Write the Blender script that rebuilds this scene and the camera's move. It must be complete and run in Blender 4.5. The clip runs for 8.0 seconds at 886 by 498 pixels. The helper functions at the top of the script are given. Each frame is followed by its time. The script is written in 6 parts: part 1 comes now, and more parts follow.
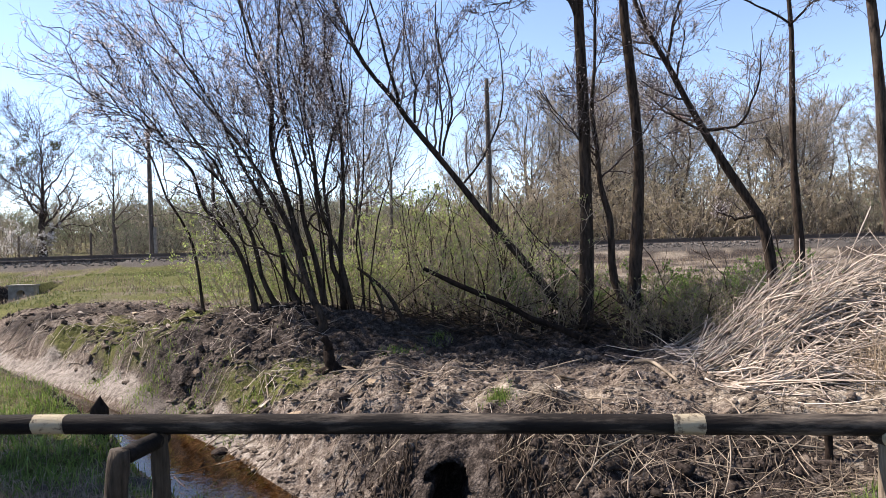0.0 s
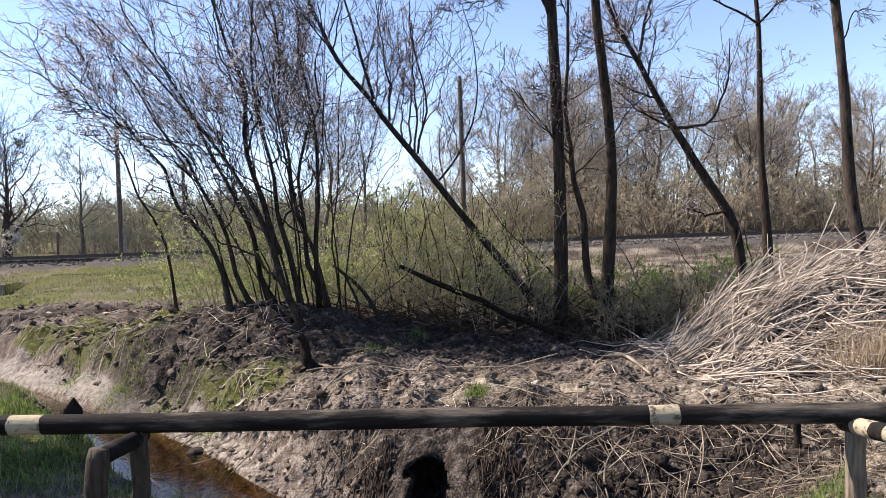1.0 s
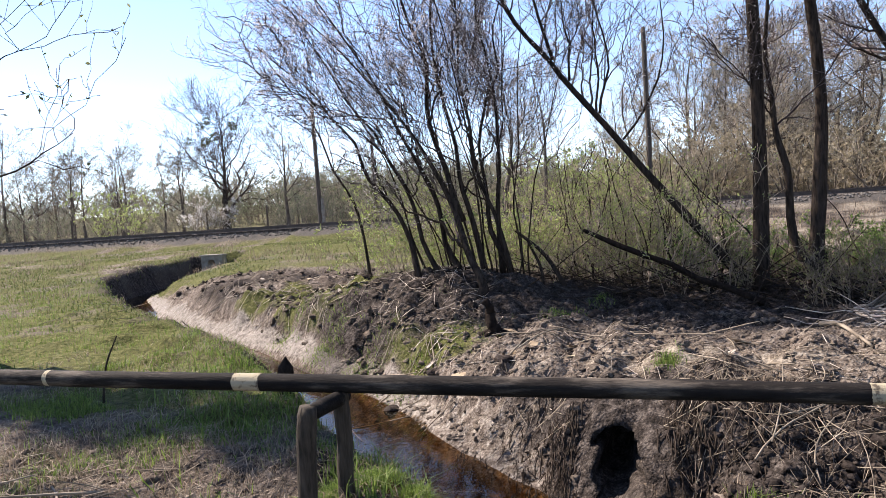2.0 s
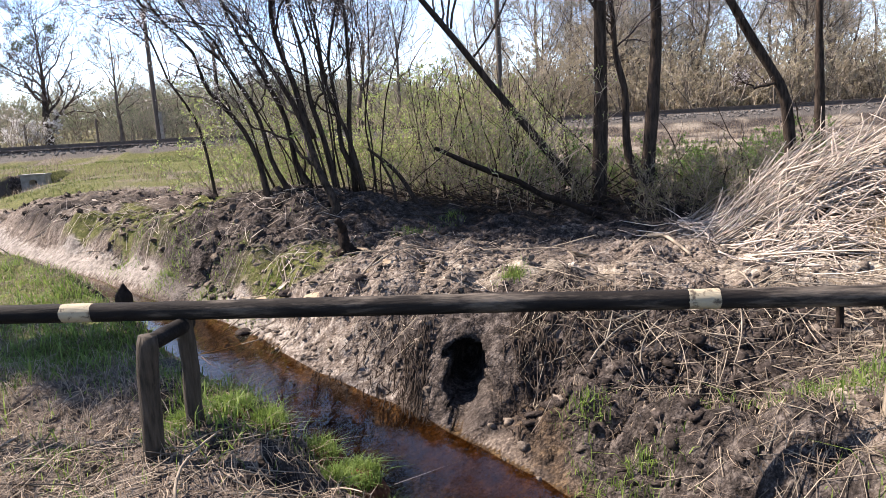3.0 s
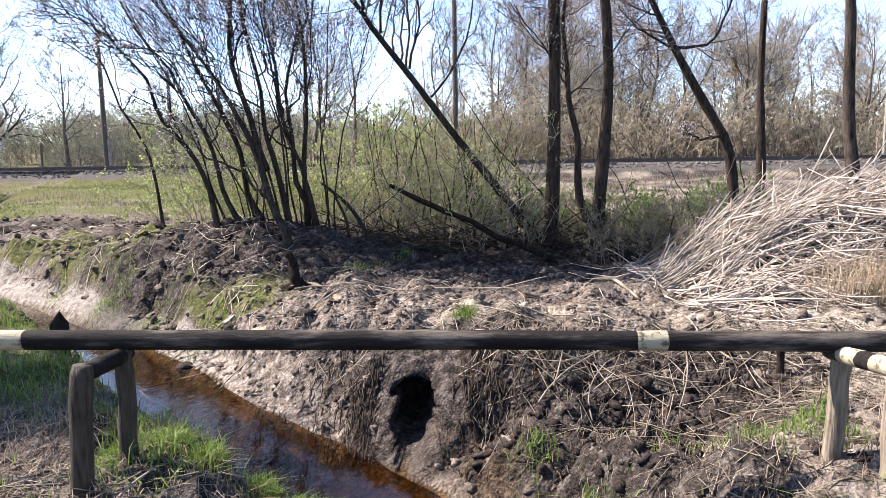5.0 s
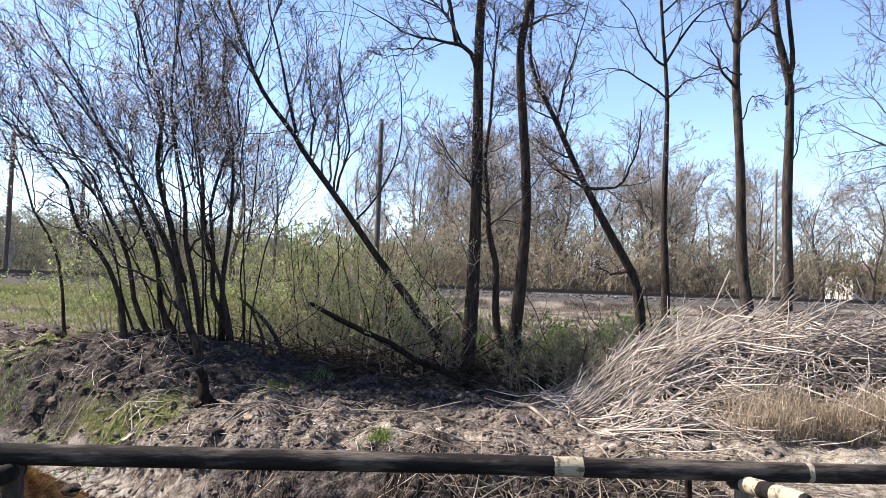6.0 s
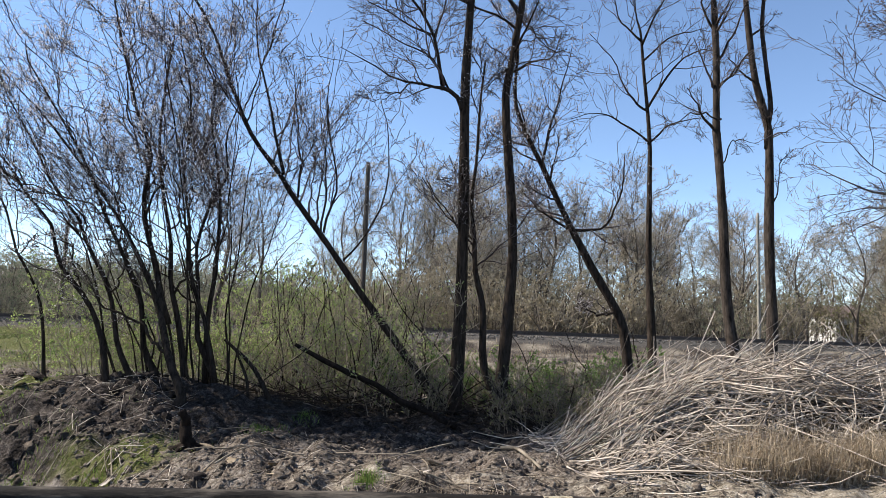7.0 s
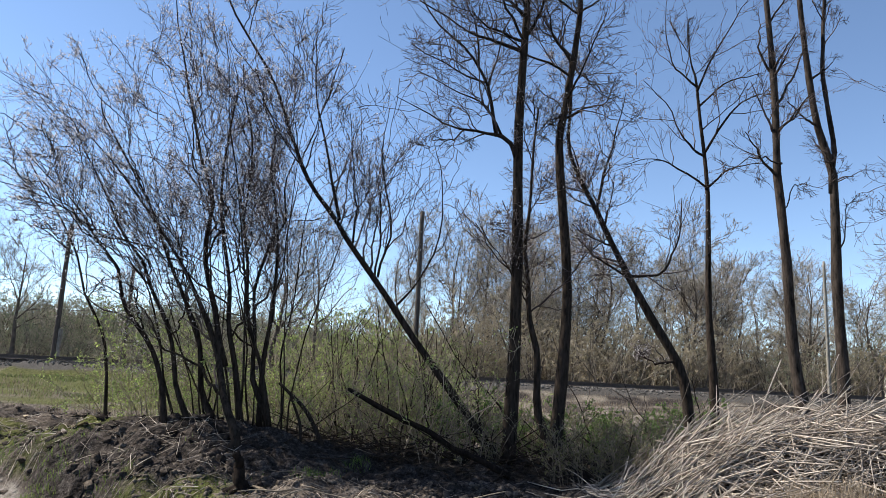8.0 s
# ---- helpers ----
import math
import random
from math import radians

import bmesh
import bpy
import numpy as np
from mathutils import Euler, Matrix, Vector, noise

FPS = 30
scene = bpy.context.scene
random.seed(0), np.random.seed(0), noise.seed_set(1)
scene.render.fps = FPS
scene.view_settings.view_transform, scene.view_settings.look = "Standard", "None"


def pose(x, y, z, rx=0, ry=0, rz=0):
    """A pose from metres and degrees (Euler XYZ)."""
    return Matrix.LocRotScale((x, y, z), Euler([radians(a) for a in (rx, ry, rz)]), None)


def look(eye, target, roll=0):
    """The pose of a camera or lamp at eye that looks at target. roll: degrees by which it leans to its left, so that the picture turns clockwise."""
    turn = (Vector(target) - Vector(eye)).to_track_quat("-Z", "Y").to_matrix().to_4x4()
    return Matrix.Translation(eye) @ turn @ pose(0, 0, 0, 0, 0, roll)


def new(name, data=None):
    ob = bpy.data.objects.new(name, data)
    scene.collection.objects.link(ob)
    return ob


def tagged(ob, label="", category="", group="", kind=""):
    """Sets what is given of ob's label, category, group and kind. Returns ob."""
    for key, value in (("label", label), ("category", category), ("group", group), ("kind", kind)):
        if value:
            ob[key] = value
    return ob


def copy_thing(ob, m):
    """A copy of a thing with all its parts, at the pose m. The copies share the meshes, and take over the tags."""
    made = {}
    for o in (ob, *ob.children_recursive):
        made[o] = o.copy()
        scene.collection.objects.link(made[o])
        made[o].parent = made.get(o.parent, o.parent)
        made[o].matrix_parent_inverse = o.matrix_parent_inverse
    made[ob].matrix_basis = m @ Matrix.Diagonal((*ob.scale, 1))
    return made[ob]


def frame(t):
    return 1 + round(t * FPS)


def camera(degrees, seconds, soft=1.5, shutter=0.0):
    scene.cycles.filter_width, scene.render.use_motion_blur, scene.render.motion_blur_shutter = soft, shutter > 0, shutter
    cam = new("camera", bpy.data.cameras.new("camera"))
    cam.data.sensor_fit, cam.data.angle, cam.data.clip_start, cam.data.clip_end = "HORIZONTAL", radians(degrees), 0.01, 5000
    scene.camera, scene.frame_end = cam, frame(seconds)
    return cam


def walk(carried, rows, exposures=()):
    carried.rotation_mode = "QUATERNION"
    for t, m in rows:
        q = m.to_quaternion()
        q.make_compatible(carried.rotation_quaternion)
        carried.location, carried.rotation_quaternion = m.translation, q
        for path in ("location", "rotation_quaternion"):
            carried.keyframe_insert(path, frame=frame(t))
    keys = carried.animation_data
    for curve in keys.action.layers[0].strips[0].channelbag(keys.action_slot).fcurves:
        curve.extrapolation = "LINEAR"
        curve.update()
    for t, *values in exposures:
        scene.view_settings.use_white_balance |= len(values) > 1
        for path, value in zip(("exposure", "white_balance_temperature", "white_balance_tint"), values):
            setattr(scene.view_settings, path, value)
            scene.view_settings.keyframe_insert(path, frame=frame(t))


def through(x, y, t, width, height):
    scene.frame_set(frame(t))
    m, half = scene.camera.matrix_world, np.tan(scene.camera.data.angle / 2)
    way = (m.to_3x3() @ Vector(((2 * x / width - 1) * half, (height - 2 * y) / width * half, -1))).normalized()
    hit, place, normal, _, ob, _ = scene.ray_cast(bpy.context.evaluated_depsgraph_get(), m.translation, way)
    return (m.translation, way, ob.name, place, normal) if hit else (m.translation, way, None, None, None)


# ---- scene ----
cam = camera(64.5, 8.0, soft=0.8)
PATH = [
    (0, (0.031, -0.043, 1.667), (-0.157, 1.948, 1.643), -1.7),
    (0.2, (0.017, -0.092, 1.645), (-0.101, 1.904, 1.612), -1.8),
    (0.5, (0.019, -0.074, 1.662), (-0.015, 1.925, 1.606), -1.7),
    (0.7, (-0.007, -0.114, 1.65), (-0.062, 1.885, 1.61), -2.0),
    (1, (0.004, -0.082, 1.662), (-0.109, 1.915, 1.629), -2.0),
    (1.2, (-0.022, -0.121, 1.663), (-0.173, 1.873, 1.635), -2.1),
    (1.5, (-0.036, -0.042, 1.659), (-0.436, 1.917, 1.631), -3.0),
    (1.7, (-0.02, -0.071, 1.687), (-0.649, 1.827, 1.659), -3.7),
    (2.8, (0.006, 0.03, 1.672), (-0.372, 1.958, 1.297), -3.0),
    (3, (0.007, -0.003, 1.684), (-0.222, 1.95, 1.317), -3.3),
    (3.5, (-0.013, -0.021, 1.698), (-0.06, 1.957, 1.402), -3.2),
    (4, (-0.014, -0.014, 1.675), (-0.107, 1.962, 1.378), -1.7),
    (4.2, (-0.044, 0.025, 1.652), (-0.137, 2.002, 1.364), -1.3),
    (5.3, (0.008, -0.013, 1.664), (-0.073, 1.973, 1.438), -0.6),
    (5.5, (-0.016, -0.067, 1.656), (-0.012, 1.927, 1.503), 0.1),
    (5.6, (-0.017, -0.09, 1.64), (0.043, 1.905, 1.51), -0.1),
    (5.7, (-0.021, -0.094, 1.659), (0.089, 1.898, 1.53), 0.2),
    (5.8, (-0.028, -0.095, 1.676), (0.132, 1.897, 1.616), 1.0),
    (5.9, (-0.053, -0.133, 1.684), (0.107, 1.86, 1.725), 1.9),
    (6, (-0.048, -0.085, 1.657), (0.094, 1.908, 1.747), 2.1),
    (6.2, (-0.048, -0.123, 1.654), (0.103, 1.866, 1.798), 2.4),
    (6.5, (-0.044, -0.095, 1.65), (0.126, 1.892, 1.805), 2.2),
    (7, (-0.061, -0.098, 1.625), (0.116, 1.883, 1.839), 2.0),
    (7.5, (-0.055, -0.091, 1.578), (0.038, 1.889, 1.839), 2.5),
    (8, (-0.057, -0.077, 1.564), (-0.038, 1.893, 1.911), 2.8),
]
walk(cam, [(t, look(e, g, r)) for t, e, g, r in PATH],
     exposures=[(0, 1.68, 6800, 17), (1.7, 1.76, 6800, 17), (3, 2.12, 6800, 18), (4.2, 2.14, 6650, 17), (5.3, 2.33, 6500, 17), (5.8, 2.29, 6480, 17), (6.2, 1.50, 6480, 11), (7, 1.38, 6450, 9), (8, 1.24, 6430, 9)])

# ---- light: sun high on the left, clear spring sky ----
SUN_AZ, SUN_EL = radians(-76), radians(44)
sun_dir = Vector((math.sin(SUN_AZ) * math.cos(SUN_EL), math.cos(SUN_AZ) * math.cos(SUN_EL), math.sin(SUN_EL)))
world = bpy.data.worlds.new("sky")
scene.world = world
world.use_nodes = True
wn = world.node_tree.nodes
sky = wn.new("ShaderNodeTexSky")
sky.sky_type, sky.sun_disc = "NISHITA", False
sky.sun_elevation, sky.sun_rotation = SUN_EL, SUN_AZ
sky.altitude, sky.air_density, sky.dust_density, sky.ozone_density = 2600, 1.0, 0.03, 1.4
world.node_tree.links.new(sky.outputs[0], wn["Background"].inputs[0])
wn["Background"].inputs[1].default_value = 0.09
sun_data = bpy.data.lights.new("sun", "SUN")
sun_data.energy, sun_data.angle, sun_data.color = 4.4, radians(0.6), (1.0, 0.935, 0.83)
sun = new("sun", sun_data)
sun.matrix_world = look(sun_dir * 50, (0, 0, 0))

rng = np.random.default_rng(7)


# ---- materials ----
def shader(name, rough=0.8, spec=0.3):
    m = bpy.data.materials.new(name)
    m.use_nodes = True
    b = m.node_tree.nodes["Principled BSDF"]
    b.inputs["Roughness"].default_value = rough
    b.inputs["Specular IOR Level"].default_value = spec
    return m, m.node_tree, b


def tex_noise(nt, scale, detail=6.0, rough=0.6, stretch=None):
    co = nt.nodes.new("ShaderNodeNewGeometry").outputs["Position"]
    if stretch:
        mp = nt.nodes.new("ShaderNodeMapping")
        co = nt.nodes.new("ShaderNodeTexCoord").outputs["Object"]
        nt.links.new(co, mp.inputs[0])
        mp.inputs["Scale"].default_value = stretch
        co = mp.outputs[0]
    n = nt.nodes.new("ShaderNodeTexNoise")
    n.inputs["Scale"].default_value, n.inputs["Detail"].default_value, n.inputs["Roughness"].default_value = scale, detail, rough
    nt.links.new(co, n.inputs["Vector"])
    return n.outputs["Fac"]


def ramp(nt, fac, stops):
    r = nt.nodes.new("ShaderNodeValToRGB")
    while len(r.color_ramp.elements) < len(stops):
        r.color_ramp.elements.new(0.5)
    for e, (p, c) in zip(r.color_ramp.elements, stops):
        e.position, e.color = p, (*c, 1)
    nt.links.new(fac, r.inputs[0])
    return r.outputs[0]


def mix(nt, fac, a, b, mode="MIX"):
    n = nt.nodes.new("ShaderNodeMix")
    n.data_type, n.blend_type = "RGBA", mode
    for sock, v in ((n.inputs[0], fac), (n.inputs[6], a), (n.inputs[7], b)):
        if isinstance(v, (int, float)):
            sock.default_value = v
        elif isinstance(v, tuple):
            sock.default_value = (*v, 1)
        else:
            nt.links.new(v, sock)
    return n.outputs[2]


def mathn(nt, op, a, b=0.0, clamp=False):
    n = nt.nodes.new("ShaderNodeMath")
    n.operation, n.use_clamp = op, clamp
    for sock, v in zip(n.inputs, (a, b)):
        if isinstance(v, (int, float)):
            sock.default_value = v
        else:
            nt.links.new(v, sock)
    return n.outputs[0]


def bump(nt, b, height, strength, dist):
    n = nt.nodes.new("ShaderNodeBump")
    n.inputs["Strength"].default_value, n.inputs["Distance"].default_value = strength, dist
    nt.links.new(height, n.inputs["Height"])
    nt.links.new(n.outputs[0], b.inputs["Normal"])


def simple(name, dark, light, scale, rough=0.8, spec=0.25, bumpy=0.0, stretch=None, island=0.0):
    """A two-tone grained material; island: how much loose pieces differ from one another."""
    m, nt, b = shader(name, rough, spec)
    f = tex_noise(nt, scale, stretch=stretch)
    c = ramp(nt, f, [(0.3, dark), (0.7, light)])
    if island:
        r = nt.nodes.new("ShaderNodeNewGeometry").outputs["Random Per Island"]
        v = mathn(nt, "ADD", mathn(nt, "MULTIPLY", r, island), 1 - island / 2)
        h = nt.nodes.new("ShaderNodeHueSaturation")
        nt.links.new(c, h.inputs["Color"])
        nt.links.new(v, h.inputs["Value"])
        c = h.outputs[0]
    nt.links.new(c, b.inputs["Base Color"])
    if bumpy:
        bump(nt, b, f, bumpy, 0.02)
    return m


def leafy(name, dark, light, through=0.4, grain=0.0):
    m, nt, b = shader(name, 0.6, 0.25)
    r = nt.nodes.new("ShaderNodeNewGeometry").outputs["Random Per Island"]
    c = ramp(nt, r, [(0.0, dark), (1.0, light)])
    if grain:
        c = mix(nt, 1.0, c, ramp(nt, tex_noise(nt, grain, 5, 0.7), [(0.3, (0.6, 0.56, 0.52)), (0.62, (1.1, 1.1, 1.1))]), "MULTIPLY")
    nt.links.new(c, b.inputs["Base Color"])
    tr = nt.nodes.new("ShaderNodeBsdfTranslucent")
    nt.links.new(c, tr.inputs[0])
    ms = nt.nodes.new("ShaderNodeMixShader")
    ms.inputs[0].default_value = through
    nt.links.new(b.outputs[0], ms.inputs[1])
    nt.links.new(tr.outputs[0], ms.inputs[2])
    nt.links.new(ms.outputs[0], nt.nodes["Material Output"].inputs[0])
    return m


BARK = simple("dark_bark", (0.009, 0.007, 0.0055), (0.055, 0.042, 0.034), 9, 0.95, 0.04, 0.9, (3, 3, 0.6))
BARK_PALE = simple("grey_bark", (0.010, 0.008, 0.007), (0.075, 0.059, 0.049), 7, 0.95, 0.04, 0.8, (3, 3, 0.7))
BARK_WET = simple("wet_black_wood", (0.006, 0.005, 0.004), (0.028, 0.02, 0.016), 12, 0.95, 0.05, 1.0, (2, 2, 1))
TWIG = simple("brown_twig_bark", (0.036, 0.0274, 0.0274), (0.13, 0.104, 0.0972), 5, 0.9, 0.08, island=0.8)
# far twigs and trunks: aerial haze put into the colour as a paler tone
TWIG_HAZED = simple("hazed_far_twig", (0.14, 0.122, 0.10), (0.33, 0.285, 0.23), 1.5, 0.9, 0.1, island=0.6)
BARK_HAZED = simple("hazed_far_trunk", (0.0432, 0.036, 0.0302), (0.137, 0.114, 0.0936), 2, 0.9, 0.1)
STRAW_DULL = simple("weathered_stalk", (0.0812, 0.0634, 0.0467), (0.243, 0.202, 0.156), 6, 0.8, 0.2, island=0.9)
# dark tone painted in for the shade in the reed heap's gaps
GAP_SHADE = simple("reed_gap_shade", (0.0144, 0.0108, 0.00792), (0.072, 0.054, 0.0374), 14, 0.9, 0.1, 0.8)
STRAW = leafy("dry_reed", (0.12, 0.096, 0.078), (0.56, 0.485, 0.415), 0.1, 7)
DRYGRASS = leafy("dry_grass", (0.137, 0.104, 0.0756), (0.331, 0.266, 0.202), 0.25, 3)
TAWNY = leafy("tawny_standing_grass", (0.20, 0.155, 0.105), (0.46, 0.375, 0.275), 0.3, 3)
CATKIN = leafy("catkins_and_buds", (0.38, 0.345, 0.335), (0.64, 0.59, 0.575), 0.5)
BUD_RED = leafy("reddish_buds", (0.101, 0.054, 0.0432), (0.216, 0.137, 0.0936), 0.3)
LEAF = leafy("young_leaf", (0.15, 0.20, 0.06), (0.36, 0.42, 0.15), 0.5)
MEADOW = leafy("meadow_grass", (0.05, 0.063, 0.018), (0.15, 0.172, 0.062), 0.35)
SHRUB_TWIG = simple("shrub_bark", (0.10, 0.08, 0.06), (0.36, 0.30, 0.235), 5, 0.9, 0.06, island=0.8)
LEAF_DARK = leafy("dull_green_leaf", (0.045, 0.085, 0.018), (0.14, 0.21, 0.055), 0.4)
# green and brown leaves beyond the railway, lightened to stand for haze
LEAF_HAZED_GREEN = leafy("hazed_green_leaf", (0.101, 0.119, 0.0648), (0.209, 0.227, 0.137), 0.32)
LEAF_HAZED_BROWN = leafy("hazed_brown_leaf", (0.18, 0.15, 0.10), (0.35, 0.30, 0.205), 0.4)
LEAF_OLIVE = leafy("olive_leaf", (0.0864, 0.09, 0.036), (0.202, 0.194, 0.0864), 0.4)
# far olive leaves, likewise lightened for haze
LEAF_HAZED_OLIVE = leafy("hazed_olive_leaf", (0.17, 0.162, 0.11), (0.32, 0.30, 0.215), 0.3)
BLOSSOM = leafy("white_blossom", (0.432, 0.418, 0.396), (0.612, 0.598, 0.576), 0.4)
MISTLETOE = leafy("mistletoe", (0.036, 0.0504, 0.018), (0.072, 0.0864, 0.036), 0.2)
GRASS = leafy("green_grass", (0.048, 0.088, 0.014), (0.175, 0.24, 0.055), 0.4)
# one weathered post wood in two tones, shade and sunlight put into the colour
WOOD_POST_SHADED = simple("shaded_weathered_post_wood", (0.0158, 0.0122, 0.00864), (0.0612, 0.0475, 0.036), 14, 0.85, 0.2, 0.6, (4, 4, 0.5))
WOOD_POST_LIT = simple("lit_weathered_post_wood", (0.0612, 0.0475, 0.0346), (0.216, 0.176, 0.133), 14, 0.85, 0.2, 0.6, (4, 4, 0.5))
POLE_WOOD = simple("utility_pole_wood", (0.0396, 0.0324, 0.0274), (0.108, 0.09, 0.0756), 6, 0.85, 0.15, 0.4, (4, 4, 0.4))
CONCRETE = simple("old_concrete", (0.122, 0.112, 0.0936), (0.259, 0.238, 0.205), 5, 0.9, 0.2, 0.4)
CONCRETE_PALE = simple("pale_concrete", (0.374, 0.36, 0.338), (0.518, 0.504, 0.475), 5, 0.85, 0.2, 0.2)
STEEL = simple("rusty_rail_steel", (0.036, 0.0238, 0.0187), (0.0792, 0.0576, 0.0468), 6, 0.6, 0.4, 0.2)
SLEEPER = simple("tarred_sleeper", (0.036, 0.0288, 0.0245), (0.0864, 0.072, 0.0612), 5, 0.9, 0.2, 0.3)
PLASTER = simple("white_plaster", (0.446, 0.432, 0.403), (0.562, 0.547, 0.518), 2, 0.9, 0.2, 0.1)
ROOF = simple("dull_roof", (0.0864, 0.0648, 0.0576), (0.144, 0.108, 0.0936), 4, 0.9, 0.2, 0.2)
PANE = simple("dark_pane", (0.0144, 0.0173, 0.0216), (0.0288, 0.0324, 0.036), 1, 0.1, 0.5)
CLOD = simple("dark_peat_clod", (0.00677, 0.0054, 0.00467), (0.0541, 0.0439, 0.0389), 34, 0.95, 0.03, 0.8, island=0.7)
SOD = simple("brown_torn_sod", (0.0188, 0.0145, 0.0113), (0.132, 0.108, 0.0896), 34, 0.95, 0.03, 0.8, island=0.7)
ROOT_RED = simple("red_brown_root_mat", (0.0252, 0.0101, 0.00576), (0.122, 0.0468, 0.0245), 30, 0.95, 0.1, 1.0)
CLOD_CLAY = simple("brown_clay_clod", (0.0338, 0.0259, 0.0202), (0.163, 0.133, 0.109), 34, 0.95, 0.15, 0.8, island=0.6)
BARE_WOOD = simple("split_wood", (0.187, 0.137, 0.0864), (0.331, 0.259, 0.18), 12, 0.8, 0.2, island=0.4)


def rail_paint(name, bands):
    """Black paint worn through to grey weathered wood along the log, with cream bands (middle, half width, axis)."""
    m, nt, b = shader(name, 0.8, 0.08)
    f = tex_noise(nt, 3.0, 8, 0.7, (1.0, 6, 6))
    g = tex_noise(nt, 22, 6, 0.7, (0.5, 3, 3))
    big = tex_noise(nt, 1.1, 3, 0.5, (1, 1, 1))
    wear = mathn(nt, "ADD", mathn(nt, "MULTIPLY", f, 0.7), mathn(nt, "MULTIPLY", big, 0.6))
    c = ramp(nt, wear, [(0.49, (0.005, 0.0045, 0.005)), (0.67, (0.018, 0.0155, 0.014)), (0.82, (0.115, 0.097, 0.08))])
    c = mix(nt, 0.35, c, ramp(nt, g, [(0.3, (0.35, 0.35, 0.35)), (0.7, (1.3, 1.25, 1.2))]), "MULTIPLY")
    flake = tex_noise(nt, 30, 5, 0.6)
    cream = ramp(nt, flake, [(0.34, (0.08, 0.065, 0.05)), (0.46, (0.28, 0.24, 0.17)), (0.7, (0.30, 0.265, 0.19))])
    sep = nt.nodes.new("ShaderNodeSeparateXYZ")
    nt.links.new(nt.nodes.new("ShaderNodeTexCoord").outputs["Object"], sep.inputs[0])
    for mid, half, axis in bands:
        at = mathn(nt, "ADD", sep.outputs[axis], mathn(nt, "MULTIPLY", mathn(nt, "SUBTRACT", flake, 0.5), 0.02))
        off = mathn(nt, "ABSOLUTE", mathn(nt, "SUBTRACT", at, mid))
        c = mix(nt, mathn(nt, "LESS_THAN", off, half), c, cream)
    nt.links.new(c, b.inputs["Base Color"])
    bump(nt, b, mathn(nt, "ADD", f, g), 0.6, 0.01)
    return m


RAILPAINT = rail_paint("worn_black_paint", [(-2.305, 0.085, 0), (0.834, 0.071, 0), (2.044, 0.014, 0), (-3.74, 0.017, 0)])
CROSSPAINT = rail_paint("banded_black_paint", [(3.215, 0.05, 1), (3.02, 0.075, 1)])
CROSSPAINT_DARK = rail_paint("worn_black_log_paint", [])


def ground_material():
    """Soil, peat (also painted in where shade lies), pale clay, dry litter and turf by the terrain's own cover values.
    """
    m, nt, b = shader("ground_cover", 0.95, 0.05)

    def cover(name):
        a = nt.nodes.new("ShaderNodeAttribute")
        a.attribute_name = name
        return a.outputs["Fac"]
    n1, n2, n3 = tex_noise(nt, 1.7, 8, 0.65), tex_noise(nt, 11, 8, 0.7), tex_noise(nt, 55, 5, 0.7)
    crumbs = []
    for sc in (16, 42):
        vo = nt.nodes.new("ShaderNodeTexVoronoi")
        vo.inputs["Scale"].default_value, vo.inputs["Randomness"].default_value = sc, 1.0
        wob = nt.nodes.new("ShaderNodeVectorMath")
        wob.operation = "MULTIPLY_ADD"
        wn_ = nt.nodes.new("ShaderNodeTexNoise")
        wn_.inputs["Scale"].default_value = sc * 0.8
        pos_ = nt.nodes.new("ShaderNodeNewGeometry").outputs["Position"]
        nt.links.new(pos_, wn_.inputs["Vector"])
        nt.links.new(wn_.outputs["Color"], wob.inputs[0])
        wob.inputs[1].default_value = (1.2 / sc,) * 3
        nt.links.new(pos_, wob.inputs[2])
        nt.links.new(wob.outputs[0], vo.inputs["Vector"])
        crumbs.append(vo.outputs["Distance"])
    grit = mathn(nt, "ADD", mathn(nt, "MULTIPLY", n2, 0.6), mathn(nt, "MULTIPLY", n3, 0.4))
    lumpy = mathn(nt, "SUBTRACT", grit, mathn(nt, "ADD", mathn(nt, "MULTIPLY", crumbs[0], 0.7), mathn(nt, "MULTIPLY", crumbs[1], 0.4)))
    soil = ramp(nt, grit, [(0.36, (0.0203, 0.0151, 0.0124)), (0.49, (0.105, 0.0842, 0.07)), (0.64, (0.284, 0.248, 0.214))])
    peat_shade = ramp(nt, grit, [(0.38, (0.00487, 0.00432, 0.00373)), (0.5, (0.0358, 0.0294, 0.0262)), (0.66, (0.15, 0.128, 0.114))])
    clay = ramp(nt, grit, [(0.36, (0.0432, 0.0331, 0.0259)), (0.49, (0.173, 0.151, 0.133)), (0.64, (0.324, 0.299, 0.266))])
    litter = ramp(nt, grit, [(0.36, (0.044, 0.0346, 0.0248)), (0.49, (0.182, 0.155, 0.123)), (0.65, (0.393, 0.353, 0.299))])
    turf = ramp(nt, grit, [(0.36, (0.0216, 0.0245, 0.00792)), (0.5, (0.0756, 0.0792, 0.0259)), (0.66, (0.18, 0.166, 0.0792))])
    ochre = ramp(nt, grit, [(0.36, (0.013, 0.00864, 0.00504)), (0.5, (0.0432, 0.0266, 0.0137)), (0.66, (0.122, 0.0806, 0.0418))])
    ballast = ramp(nt, n3, [(0.35, (0.0396, 0.036, 0.0331)), (0.65, (0.112, 0.102, 0.0936))])
    c = soil
    for name, col in (("litter", litter), ("turf", turf), ("clay", clay), ("peat_shade", peat_shade), ("ochre", ochre), ("ballast", ballast)):
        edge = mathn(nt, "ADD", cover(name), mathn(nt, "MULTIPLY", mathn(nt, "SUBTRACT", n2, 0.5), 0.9))
